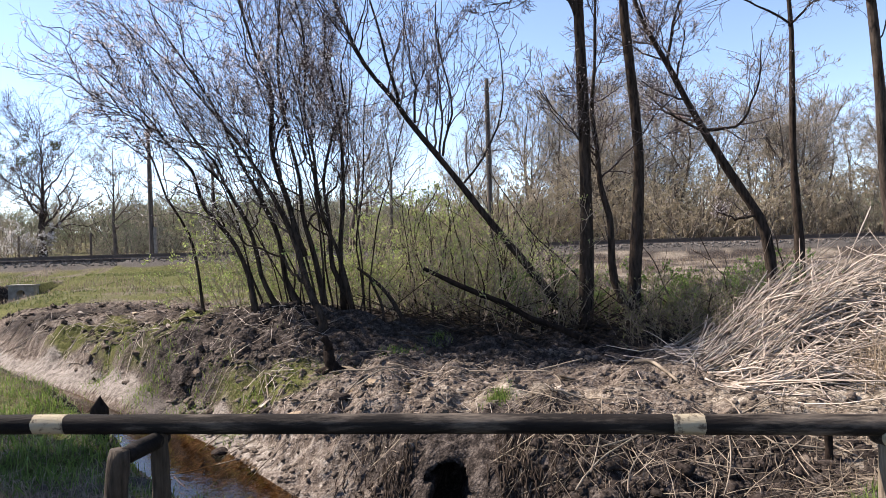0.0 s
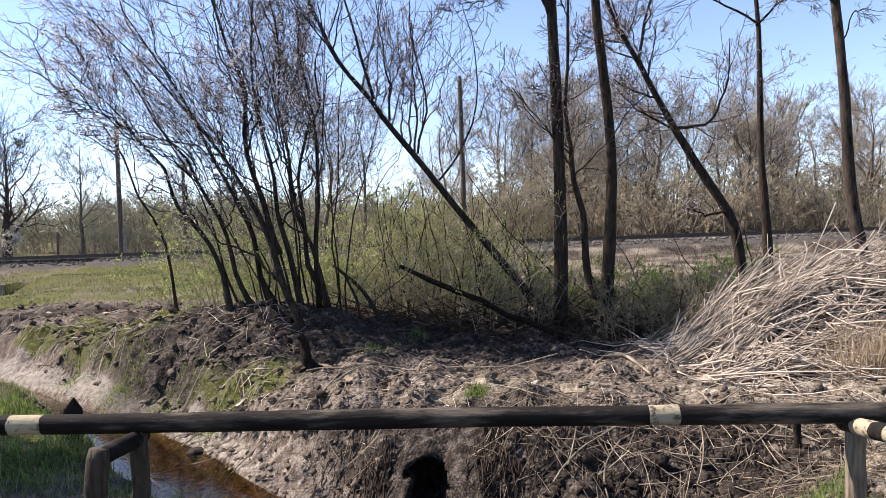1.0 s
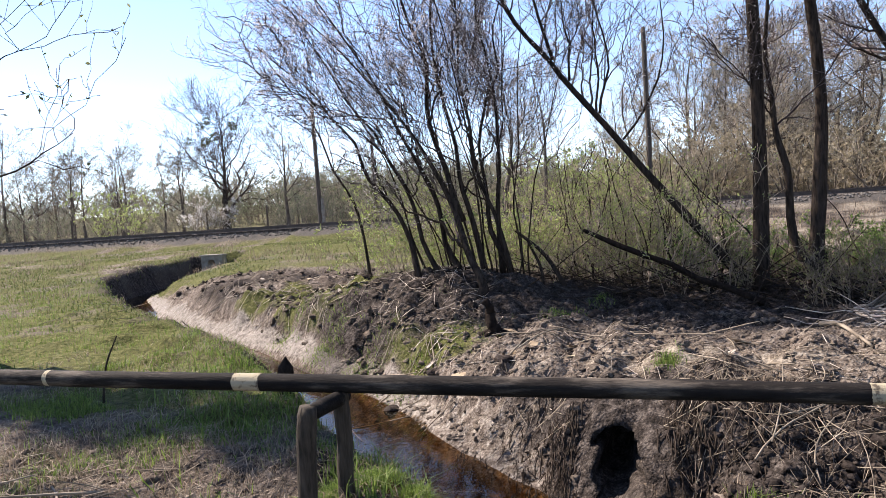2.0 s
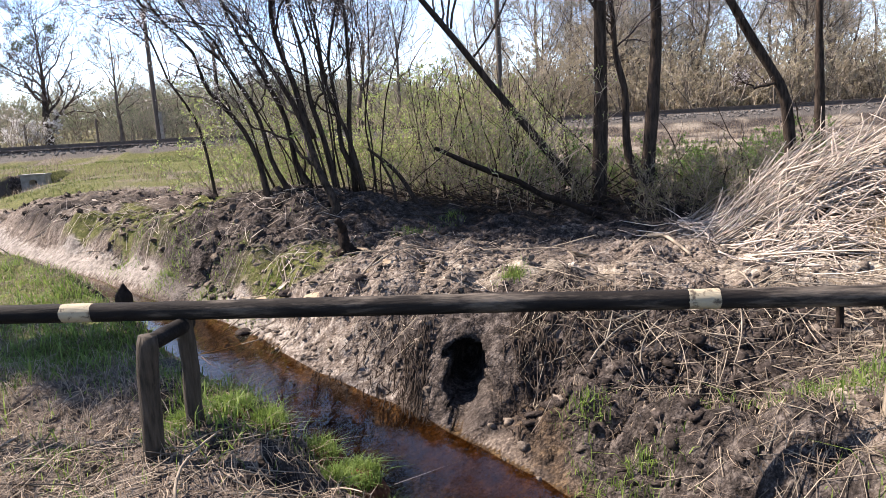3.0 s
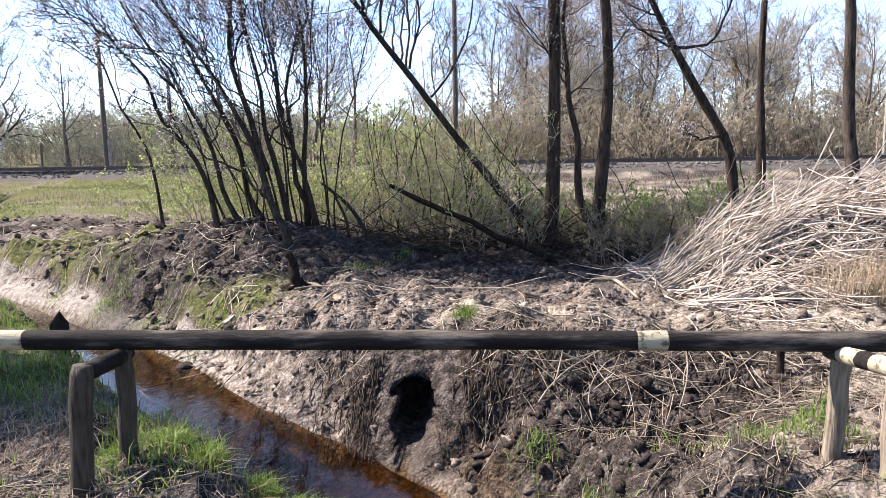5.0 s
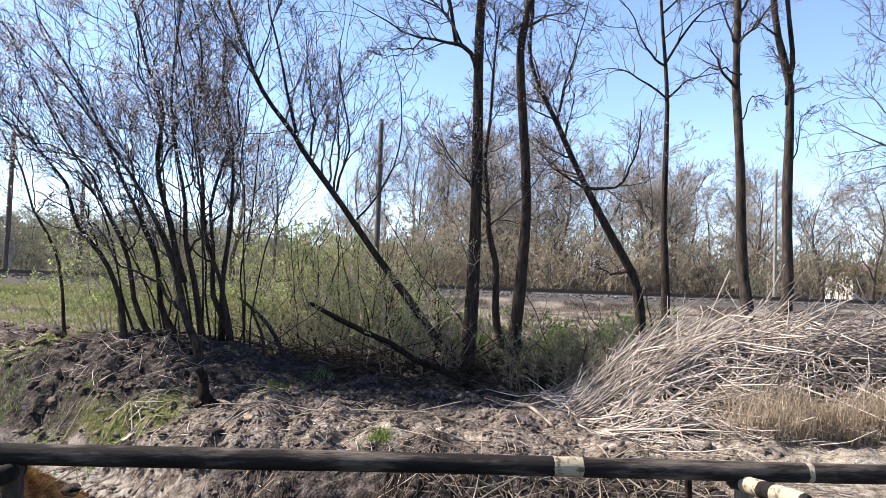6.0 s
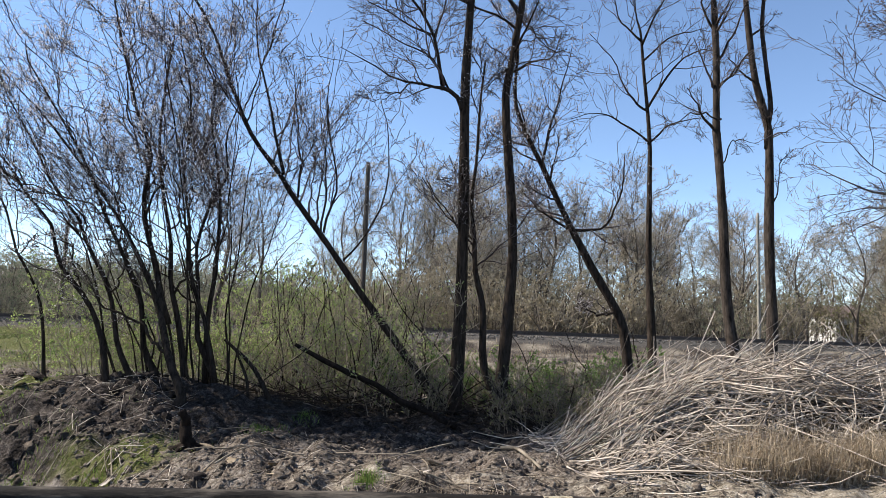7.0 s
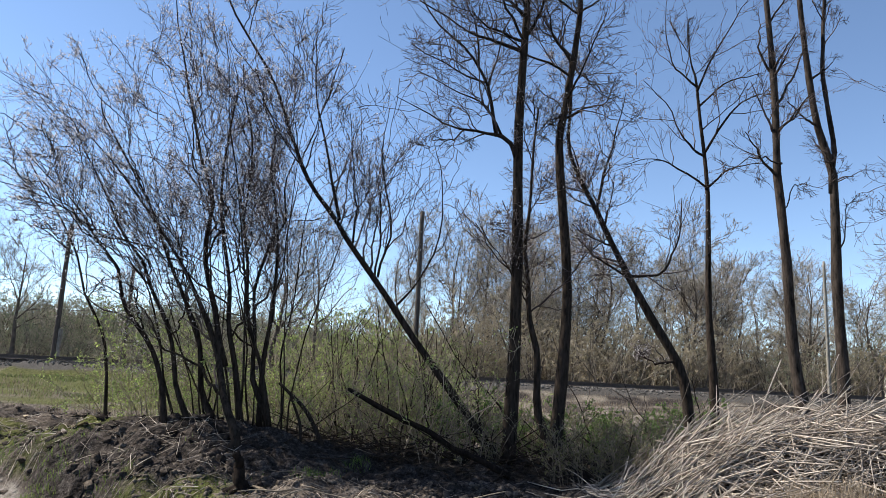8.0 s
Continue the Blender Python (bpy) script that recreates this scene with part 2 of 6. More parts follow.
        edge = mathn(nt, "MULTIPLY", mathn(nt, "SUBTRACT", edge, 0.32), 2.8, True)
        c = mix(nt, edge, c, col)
    c = mix(nt, 0.5, c, ramp(nt, n1, [(0.3, (0.62, 0.60, 0.58)), (0.7, (1.2, 1.2, 1.2))]), "MULTIPLY")
    nt.links.new(c, b.inputs["Base Color"])
    wet = mathn(nt, "MULTIPLY", cover("clay"), 0.35)
    nt.links.new(mathn(nt, "SUBTRACT", 0.95, wet), b.inputs["Roughness"])
    bump(nt, b, lumpy, 0.9, 0.035)
    return m


def water_material():
    """Clear brownish ditch water: tinted see-through body under a rippled gloss."""
    m, nt, b = shader("ditch_water", 0.02, 0.5)
    nt.nodes.remove(b)
    tr = nt.nodes.new("ShaderNodeBsdfTransparent")
    tr.inputs[0].default_value = (0.60, 0.45, 0.28, 1)
    gl = nt.nodes.new("ShaderNodeBsdfGlossy")
    gl.inputs["Roughness"].default_value = 0.03
    bn = nt.nodes.new("ShaderNodeBump")
    bn.inputs["Strength"].default_value, bn.inputs["Distance"].default_value = 0.22, 0.01
    nt.links.new(tex_noise(nt, 14, 3, 0.5), bn.inputs["Height"])
    nt.links.new(bn.outputs[0], gl.inputs["Normal"])
    fr = nt.nodes.new("ShaderNodeFresnel")
    fr.inputs[0].default_value = 1.35
    nt.links.new(bn.outputs[0], fr.inputs["Normal"])
    ms = nt.nodes.new("ShaderNodeMixShader")
    nt.links.new(fr.outputs[0], ms.inputs[0])
    nt.links.new(tr.outputs[0], ms.inputs[1])
    nt.links.new(gl.outputs[0], ms.inputs[2])
    nt.links.new(ms.outputs[0], nt.nodes["Material Output"].inputs[0])
    return m


# ---- mesh helpers ----
def make_mesh(name, verts, faces, mat, smooth=True):
    """faces: list of integer arrays, each of one corner count."""
    me = bpy.data.meshes.new(name)
    verts = np.asarray(verts, dtype=np.float32)
    me.vertices.add(len(verts))
    me.vertices.foreach_set("co", verts.ravel())
    faces = [f for f in faces if len(f)]
    loops = np.concatenate([f.ravel() for f in faces]).astype(np.int32)
    sizes = np.concatenate([np.full(len(f), f.shape[1], dtype=np.int32) for f in faces])
    me.loops.add(len(loops))
    me.loops.foreach_set("vertex_index", loops)
    me.polygons.add(len(sizes))
    me.polygons.foreach_set("loop_start", np.concatenate([[0], np.cumsum(sizes)[:-1]]).astype(np.int32))
    me.polygons.foreach_set("loop_total", sizes)
    me.polygons.foreach_set("use_smooth", np.full(len(sizes), smooth))
    me.update(calc_edges=True)
    me.materials.append(mat)
    return me


def unit(v):
    return v / np.maximum(np.linalg.norm(v, axis=-1, keepdims=True), 1e-9)


def tube_data(groups):
    """Tapered tubes along many lines at once. groups: (points N,K,3; radii N,K; sides)."""
    vs, qs, ns, base = [], [], {}, 0
    quads = []
    caps = {}
    for P, R, S in groups:
        P, R = np.asarray(P, float), np.asarray(R, float)
        N, K = P.shape[:2]
        T = unit(np.gradient(P, axis=1))
        mean = unit(P[:, -1] - P[:, 0])
        ref = np.where(np.abs(mean[:, 2:3]) > 0.8, np.array([[1.0, 0.2, 0]]), np.array([[0.0, 0.1, 1.0]]))[:, None, :]
        U = unit(np.cross(T, np.broadcast_to(ref, T.shape)))
        V = np.cross(T, U)
        a = np.arange(S) * 2 * np.pi / S
        ring = (np.cos(a)[None, None, :, None] * U[:, :, None] + np.sin(a)[None, None, :, None] * V[:, :, None])
        vs.append((P[:, :, None] + ring * R[:, :, None, None]).reshape(-1, 3))
        idx = base + np.arange(N * K * S).reshape(N, K, S)
        nxt = np.roll(idx, -1, axis=2)
        quads.append(np.stack([idx[:, :-1], nxt[:, :-1], nxt[:, 1:], idx[:, 1:]], -1).reshape(-1, 4))
        if S > 3:
            caps.setdefault(S, []).extend([idx[:, -1], idx[:, 0, ::-1]])
        base += N * K * S
    return np.concatenate(vs), [np.concatenate(quads)] + [np.concatenate(c) for c in caps.values()]


def tubes(name, groups, mat):
    return make_mesh(name, *tube_data(groups), mat)


def line(points, n):
    """n even points on a smooth curve through the given ones."""
    p = np.asarray(points, float)
    t = np.linspace(0, len(p) - 1, n)
    i = np.clip(t.astype(int), 0, len(p) - 2)
    f = (t - i)[:, None]
    ext = np.vstack([2 * p[0] - p[1], p, 2 * p[-1] - p[-2]])
    a, b, c, d = ext[i], ext[i + 1], ext[i + 2], ext[i + 3]
    return 0.5 * (2 * b + (c - a) * f + (2 * a - 5 * b + 4 * c - d) * f ** 2 + (3 * b - a - 3 * c + d) * f ** 3)


def spawn(P, R, n, u0, u1, ang, ratio, rfac, rmin, up, K, wig, g, flat=1.0, lmin=0.0):
    """n side shoots on each of the given shoots. Returns points and radii."""
    N, Kp = P.shape[:2]
    par = np.repeat(np.arange(N), n)
    M = len(par)
    u = g.uniform(u0, u1, M)
    f = u * (Kp - 1)
    i = np.clip(f.astype(int), 0, Kp - 2)
    f = (f - i)[:, None]
    a, b = P[par, i], P[par, i + 1]
    pos, tan = a + (b - a) * f, unit(b - a)
    r0 = (R[par, i] * (1 - f[:, 0]) + R[par, i + 1] * f[:, 0]) * rfac
    rnd = g.normal(size=(M, 3)) * np.array([1, flat, 1])
    perp = unit(np.cross(np.cross(tan, rnd), tan))
    an = np.radians(ang) * g.uniform(0.6, 1.35, M)[:, None]
    way = unit(np.cos(an) * tan + np.sin(an) * perp + np.array([0, 0, 0.35 * up]))
    plen = np.linalg.norm(np.diff(P, axis=1), axis=2).sum(1)[par]
    L = np.maximum(plen * ratio * g.uniform(0.55, 1.25, M) * (1.15 - 0.65 * u), lmin)
    s = np.linspace(0, 1, K)
    wob = np.cumsum(g.normal(size=(M, K, 3)) * wig / math.sqrt(K), axis=1)
    wob -= wob[:, :1]
    pts = pos[:, None] + L[:, None, None] * (way[:, None] * s[None, :, None] + np.array([0, 0, up * 0.45]) * (s ** 2)[None, :, None] + wob)
    rad = np.maximum(r0[:, None] * (1 - 0.8 * s), rmin)
    return pts, rad


def bits(name, pos, way, length, width, mat, g, sides=1):
    """Small pointed leaves or buds: folded rhombs at the given places."""
    M = len(pos)
    way = unit(way)
    side = unit(np.cross(way, g.normal(size=(M, 3))))
    nor = np.cross(way, side)
    L, W = length * g.uniform(0.6, 1.4, (M, 1)), width * g.uniform(0.6, 1.4, (M, 1))
    v = np.stack([pos, pos + way * L * 0.5 + side * W * 0.5 + nor * W * 0.15, pos + way * L, pos + way * L * 0.5 - side * W * 0.5 + nor * W * 0.15], 1)
    idx = np.arange(M * 4).reshape(M, 4)
    tri = np.concatenate([idx[:, [0, 1, 2]], idx[:, [0, 2, 3]]])
    return make_mesh(name, v.reshape(-1, 3), [tri], mat, False)


def along(P, n, g, u0=0.1, u1=1.0):
    """n random places on each line, and the line's way there."""
    N, K = P.shape[:2]
    par = np.repeat(np.arange(N), n)
    f = g.uniform(u0, u1, len(par)) * (K - 1)
    i = np.clip(f.astype(int), 0, K - 2)
    f = (f - i)[:, None]
    a, b = P[par, i], P[par, i + 1]
    return a + (b - a) * f, unit(b - a)


def part(name, me, parent, label=""):
    ob = new(name, me)
    ob.parent = parent
    if label:
        ob["label"] = label
    return ob


def thing(name, label, category, group="", kind="", at=(0, 0, 0)):
    ob = new(name)
    ob.empty_display_size = 0.2
    ob.location = at
    return tagged(ob, label, category, group, kind)


def solid(name, bm, mat, smooth=False):
    me = bpy.data.meshes.new(name)
    bm.to_mesh(me)
    bm.free()
    me.materials.append(mat)
    if smooth:
        me.polygons.foreach_set("use_smooth", np.full(len(me.polygons), True))
    return me


def box(name, lo, hi, mat, bevel=0.01):
    bm = bmesh.new()
    bmesh.ops.create_cube(bm, size=1)
    for v in bm.verts:
        v.co = Vector([lo[k] + (hi[k] - lo[k]) * (v.co[k] + 0.5) for k in range(3)])
    if bevel:
        bmesh.ops.bevel(bm, geom=bm.edges[:], offset=bevel, segments=2, affect="EDGES")
    return solid(name, bm, mat)


def log_mesh(name, p0, p1, r0, r1, mat, seed, sides=20, rings=40, rough=0.04, point=0.0):
    """A round timber: uneven girth, rounded rims, closed ends; point: sharpened length at p1."""
    g = np.random.default_rng(seed)
    p0, p1 = np.array(p0, float), np.array(p1, float)
    s = np.linspace(0, 1, rings)
    L = np.linalg.norm(p1 - p0)
    knobs = 1 + rough * np.interp(s, np.linspace(0, 1, 12), g.normal(size=12))
    R = (r0 + (r1 - r0) * s) * knobs
    ends = np.minimum(s, 1 - s) * L
    R = R * np.clip(0.86 + 0.14 * np.sqrt(np.clip(ends / 0.012, 0, 1)), 0, 1)
    if point:
        R = R * np.clip(((1 - s) * L + 0.01) / point, 0.12, 1)
    P = p0 + (p1 - p0) * s[:, None]
    P = P + np.stack([np.interp(s, np.linspace(0, 1, 7), g.normal(size=7) * rough * r0 * 2) for _ in range(3)], 1)
    v, f = tube_data([(P[None], R[None], sides)])
    a = np.tile(np.arange(sides), rings)
    v = np.asarray(v)
    c = np.repeat(P, sides, axis=0)
    lobes = 1 + rough * 0.7 * np.sin(a * 2 * np.pi / sides * 3 + np.repeat(s, sides) * 4 + seed) + rough * 0.4 * g.normal(size=len(v))
    v = c + (v - c) * lobes[:, None]
    return make_mesh(name, v, f, mat)


# ---- terrain ----
def vnoise(x, y, seed):
    """Smooth lattice noise, -1 to 1."""
    xi, yi = np.floor(x).astype(np.int64), np.floor(y).astype(np.int64)
    fx, fy = x - xi, y - yi
    fx, fy = fx * fx * (3 - 2 * fx), fy * fy * (3 - 2 * fy)

    def h(i, j):
        k = (i * 374761393 + j * 668265263 + seed * 1442695041) & 0xFFFFFFFF
        k = ((k ^ (k >> 13)) * 1274126177) & 0xFFFFFFFF
        return ((k ^ (k >> 16)) & 0xFFFF) / 32767.5 - 1
    return (h(xi, yi) * (1 - fx) + h(xi + 1, yi) * fx) * (1 - fy) + (h(xi, yi + 1) * (1 - fx) + h(xi + 1, yi + 1) * fx) * fy


def fbm(x, y, scale, seed, octaves=4):
    out, amp = 0, 1.0
    for o in range(octaves):
        out = out + amp * vnoise(x * scale * 2 ** o + 17.3 * o, y * scale * 2 ** o - 9.1 * o, seed + o)
        amp *= 0.5
    return out / 1.6


def step(a, b, x):
    t = np.clip((x - a) / (b - a), 0, 1)
    return t * t * (3 - 2 * t)


WATER_Z = -0.45
STREAM = [(-17.1, 23.0), (-17.0, 20.5), (-15.7, 17.2), (-12.5, 14.0), (-8.8, 11.2), (-6.4, 9.5), (-4.6, 8.0), (-2.95, 6.35),
          (-2.1, 5.3), (-1.3, 4.6), (-0.62, 3.95), (-0.1, 3.35), (0.4, 2.6), (0.9, 1.6), (1.7, 0.3), (2.9, -1.8), (4.4, -4.6)]


def stream_side(x, y):
    """Distance from the ditch's middle, positive on the far bank, and the half width there."""
    best = np.full(np.shape(x), 1e9)
    sign = np.ones(np.shape(x))
    half = np.full(np.shape(x), 0.3)
    line_ = np.array(STREAM)
    for k in range(len(line_) - 1):
        a, b = line_[k], line_[k + 1]
        d = b - a
        t = np.clip(((x - a[0]) * d[0] + (y - a[1]) * d[1]) / (d @ d), 0, 1)
        px, py = x - a[0] - t * d[0], y - a[1] - t * d[1]
        q = np.hypot(px, py)
        s = np.where(d[0] * py - d[1] * px > 0, 1.0, -1.0)
        near = q < best
        best, sign = np.where(near, q, best), np.where(near, s, sign)
        half = np.where(near, 0.36 if k < 3 else (0.27 if k < 6 else (0.40 if k < 11 else 0.34)), half)
    return best * sign, half


def bank_rise(e, width):
    """Cut bank from the water's edge: a low shelf, a steep face, then a rounded lip."""
    t = np.clip(e / width, 0, 1.6)
    return np.interp(t, [0, 0.22, 0.4, 0.62, 0.85, 1.1, 1.6], [0, 0.14, 0.42, 0.76, 0.95, 1.0, 1.0])


def ground_height(x, y):
    d, half = stream_side(x, y)
    e = np.abs(d) - half
    far = d > 0
    # levels on both sides of the ditch
    high_far = 0.2 + 0.25 * step(11, 20, y) + 0.25 * step(19, 29, y)
    high_near = 0.12 - 0.06 * step(4, 7, y) + 0.35 * step(9, 22, y) + 0.2 * step(20, 29, y)
    top = np.where(far, high_far, high_near)
    # where the ditch runs under the path the two sides meet
    front = step(3.6, 2.2, y)
    top = top * (1 - front) + 0.08 * front
    width = np.where(far, 0.55 + 0.45 * step(-2.6, -1.0, x), 0.6 - 0.15 * step(-9, -13, x))
    wob = 0.16 * fbm(x, y, 1.3, 5, 3) * step(0, 0.3, e)
    rise = bank_rise(e + wob, width)
    gentle = np.interp(e + 0.8 * wob, [0, 0.08, 0.26, 0.44, 0.65, 1.2, 2.2], [0, 0.10, 0.22, 0.66, 0.86, 0.96, 1.0])
    low_bank = np.interp(e + 0.8 * wob, [0, 0.15, 0.5, 0.8, 1.6, 3.2], [0, 0.12, 0.28, 0.58, 0.80, 1.0])
    gentle = gentle + (low_bank - gentle) * step(-8, -12, x)
    left = np.where(far, step(-1.5, -2.8, x), 0)
    z = (WATER_Z - 0.02) + (top - WATER_Z + 0.02) * (rise * (1 - left) + gentle * left)
    z = np.where(e < 0, WATER_Z - 0.02 - 0.20 * np.clip(-e / half, 0, 1) ** 0.7, z)
    # mound of dark earth under the bush, and the low hummock under the tall trees
    mound = np.exp(-(((x + 3.1) / 2.3) ** 2 + ((y - 9.75) / np.where(y < 9.75, 1.25, 1.9)) ** 2))
    mound2 = np.exp(-(((x - 1.5) / 1.6) ** 2 + ((y - 10.3) / 1.2) ** 2))
    mound3 = np.exp(-(((x + 8.0) / 3.2) ** 2 + ((y - 13.0 + 0.3 * (x + 8)) / 1.7) ** 2))
    z = z + np.where(far, 0.50 * mound + 0.16 * mound2 + 0.22 * mound3, 0)
    # hollow in the bank on the right
    z = z - np.where(far, 0.34 * np.exp(-(((x - 1.35) / 0.8) ** 2 + ((y - 4.5) / 0.5) ** 2)), 0)
    z = z - np.where(far, 0.26 * np.exp(-(((x - 1.2) / 0.42) ** 2 + ((y - 4.0) / 0.28) ** 2)) + 0.16 * np.exp(-(((x - 0.15) / 0.3) ** 2 + ((y - 4.55) / 0.25) ** 2)), 0)
    # railway bank across the back
    z = z + 0.50 * step(28.2, 30.6, y) * step(36.2, 34.2, y) + 0.1 * step(36, 60, y)
    # the low rise far off on one side
    z = z + 5.2 * step(75, 150, y) * step(-0.14, -0.32, x / np.maximum(np.abs(y), 1.0))
    # relief: tilled clods near the trees, soft bumps elsewhere
    edge = 12.6 + 3.4 * step(-4, -8, x)
    dug = np.where(far, step(4.9, 5.9, y) * step(0.8, -0.8, y - edge) * step(-15, -13, x) * step(7, 5, x), 0) * step(0.15, 0.6, e)
    z = z + dug * (0.14 * np.abs(fbm(x, y, 1.5, 21, 3)) + 0.11 * fbm(x, y, 3.4, 31, 2)) + (1 - dug) * 0.03 * fbm(x, y, 0.9, 41, 3) + np.where(far, 0, 0.09 * np.abs(fbm(x, y, 1.6, 43, 2)) * step(0.1, 0.5, e) * step(3.2, 4.0, y) * step(28, 24, y))
    face = step(0.02, 0.25, e) * step(2.6, 1.2, e) * (np.abs(x) < 12)
    z = z + face * (0.11 * fbm(x, y, 2.4, 51, 2) + (0.13 * np.abs(fbm(x, y, 3.6, 55, 2)) + 0.05 * fbm(x, y, 9.0, 57, 2)) * step(-2.5, -1.0, x))
    z = z + np.where(far, step(0.22, 0.55, e) * step(3.5, 2.0, e) * step(-2.0, -3.0, x) * step(-13, -10, x) * (0.11 * np.abs(fbm(x, y, 3.2, 58, 3)) + 0.03 * fbm(x, y, 9.0, 59, 2)), 0)
    z = z + 0.35 * fbm(x, y, 0.02, 61, 2) * step(40, 120, np.hypot(x, y))
    return z


def spaced(runs, grow, reach):
    """Coordinates: runs of (start, end, step), then ever wider out to reach on both sides."""
    mid = np.concatenate([np.arange(a, b - 1e-6, f) for a, b, f in runs])
    out, s, v = [], runs[-1][2], runs[-1][1]
    while v < reach:
        out.append(v)
        s *= grow
        v += s
    low, s, v = [], runs[0][2], runs[0][0]
    while v > -reach:
        s *= grow
        v -= s
        low.append(v)
    return np.concatenate([low[::-1], mid, out])


HOLE = (-0.45, 5.0, -0.24)


def build_ground():
    xs = spaced([(-18.5, -9.5, 0.11), (-9.5, -2.4, 0.055), (-2.4, 2.6, 0.03), (2.6, 4.8, 0.055)], 1.06, 1800)
    ys = spaced([(2.6, 2.9, 0.05), (2.9, 6.2, 0.03), (6.2, 11.5, 0.055), (11.5, 25, 0.12)], 1.05, 1800)
    X, Y = np.meshgrid(xs, ys)
    Z = ground_height(X, Y)
    d, half = stream_side(X, Y)
    e, far = np.abs(d) - half, d > 0
    n = fbm(X, Y, 0.9, 71, 4)
    n2 = fbm(X, Y, 0.25, 81, 3)
    cov = {}
    front = step(3.0, 2.3, Y)
    edge = 12.6 + 3.4 * step(-4, -8, X)
    west = step(-2.0, -3.2, X)
    clay = np.where(far, west * step(0.34, 0.24, e + 0.14 * n) + 0.42 * (1 - west) * step(0.9, 0.25, e + 0.3 * n) * step(-0.2, -1.3, X), 0)
    cov["clay"] = np.clip(np.where(e < 0, 0, clay) * (1 - front), 0, 1)
    peat_shade = np.exp(-(((X + 2.6) / 2.6) ** 2 + ((Y - 9.5) / 1.6) ** 2)) * 1.1 + np.exp(-(((X - 0.8) / 2.6) ** 2 + ((Y - 9.6) / 1.5) ** 2)) * 0.95
    # hollow between trunks and reed heap: its shade put into the dark cover
    peat_shade = peat_shade + 1.1 * np.exp(-(((X - 1.7) / 0.9) ** 2 + ((Y - 9.1) / 0.8) ** 2))
    peat_shade = peat_shade + (1.0 + 0.45 * n) * (1 - step(1.25, 1.6, X) * step(4.0, 3.6, Y)) * step(0.12, 0.45, e + 0.22 * step(-0.7, 0.3, X)) * step(6.0, 5.4, Y) * step(-2.4, -1.2, X) * step(2.5, 1.7, X) * step(2.7, 3.2, Y + 0.4 * n)
    peat_shade = peat_shade + (0.16 + 0.7 * n) * step(0.42, 0.6, e) * step(-1.5, -4.0, X) * step(0.6, -0.6, Y - edge) + 0.2 * west * step(0.26, 0.36, e) * step(0.8, 0.5, e)
    peat_shade = peat_shade + (0.62 + 0.4 * n) * step(0.5, 2.0, Y - edge) * step(-5, -2, X) * step(30.5, 29.5, Y)
    peat_shade = peat_shade + 0.5 * step(60, 90, Y)
    peat_shade = peat_shade + 1.6 * np.exp(-(((X - HOLE[0] - 0.1) / 0.5) ** 2 + ((Y - HOLE[1] + 0.1) / 0.5) ** 2)) + 0.7 * step(0.25, 0.5, e + 0.35 * n) * step(-2.6, -1.8, X) * step(0.2, -0.3, X) * step(6.3, 5.7, Y)
    # near bank: the dark cover also paints in the shade below the rail
    cov["peat_shade"] = np.clip(np.where(far, peat_shade + 0.35 * n, step(1.1, 0.3, e) * 0.6 + 0.25 * step(-0.1, -0.5, n) + (0.45 + 0.3 * n) * step(4.6, 3.8, Y) * step(0.0, -1.0, X)) + step(-0.04, -0.16, e), 0, 1) * (1 - 0.8 * front * step(-1.0, 0.0, X))
    turf = np.where(far & (Y > 6), step(-0.8, 0.8, Y - edge + 1.2 * n) * step(2, -5, X) * (0.8 + 0.6 * n + 0.5 * n2), np.where(far, 0, 1) * step(0.15, 0.5, e) * (0.62 + 0.7 * n + 0.3 * n2 - 0.35 * step(4.6, 3.6, Y)))
    turf = turf * step(30.4, 29.0, Y + n) + np.where(far, step(-0.2, 0.25, -n) * step(0.28, 0.45, e) * step(2.1, 1.0, e) * step(-1.6, -2.6, X) * step(-11.5, -8.5, X), 0) * 0.9
    turf = turf + 0.55 * step(60, 90, Y) * step(0, -20, X)
    turf = turf + sum(0.8 * np.exp(-(((X - a) / p) ** 2 + ((Y - b) / q) ** 2)) for a, b, p, q in ((-1.3, 8.3, 0.28, 0.22), (-0.1, 5.95, 0.14, 0.12), (-2.9, 7.3, 0.3, 0.25)))
    turf = turf + 0.8 * np.exp(-(((X - 0.72) / 0.40) ** 2 + ((Y - 3.78) / 0.26) ** 2)) + 0.35 * step(0.2, 0.6, n) * step(0.6, 1.2, X) * step(2.2, 1.8, X) * step(3.6, 3.0, Y)
    cov["turf"] = np.clip(turf * (1 - front) + front * (0.45 + 0.4 * n), 0, 1)
    litter = np.where(far, (0.42 + 0.55 * n) * step(7.4, 6.3, Y + 0.5 * n) * step(0.8, 1.2, e), 0.12 + 0.3 * n) + 0.4 * step(1.6, 2.6, X) * step(5.4, 6.2, Y) + step(-0.5, 1.5, Y - edge) * (0.42 + 0.3 * n2) * (1 - 0.5 * step(-2, -8, X) * step(25, 28, Y)) + step(36, 40, Y) * (0.8 - 0.8 * step(60, 90, Y))
    cov["litter"] = np.clip(litter * (1 - front) + front * 0.25 * step(-1.0, 0.5, X), 0, 1)
    shallow = step(-3.4, -1.6, X) * far * step(-0.36, -0.10, e) * (e < 0.05) * step(-0.35, 0.25, fbm(X, Y, 2.6, 76, 3) + 0.25 * step(5.2, 4.0, Y))
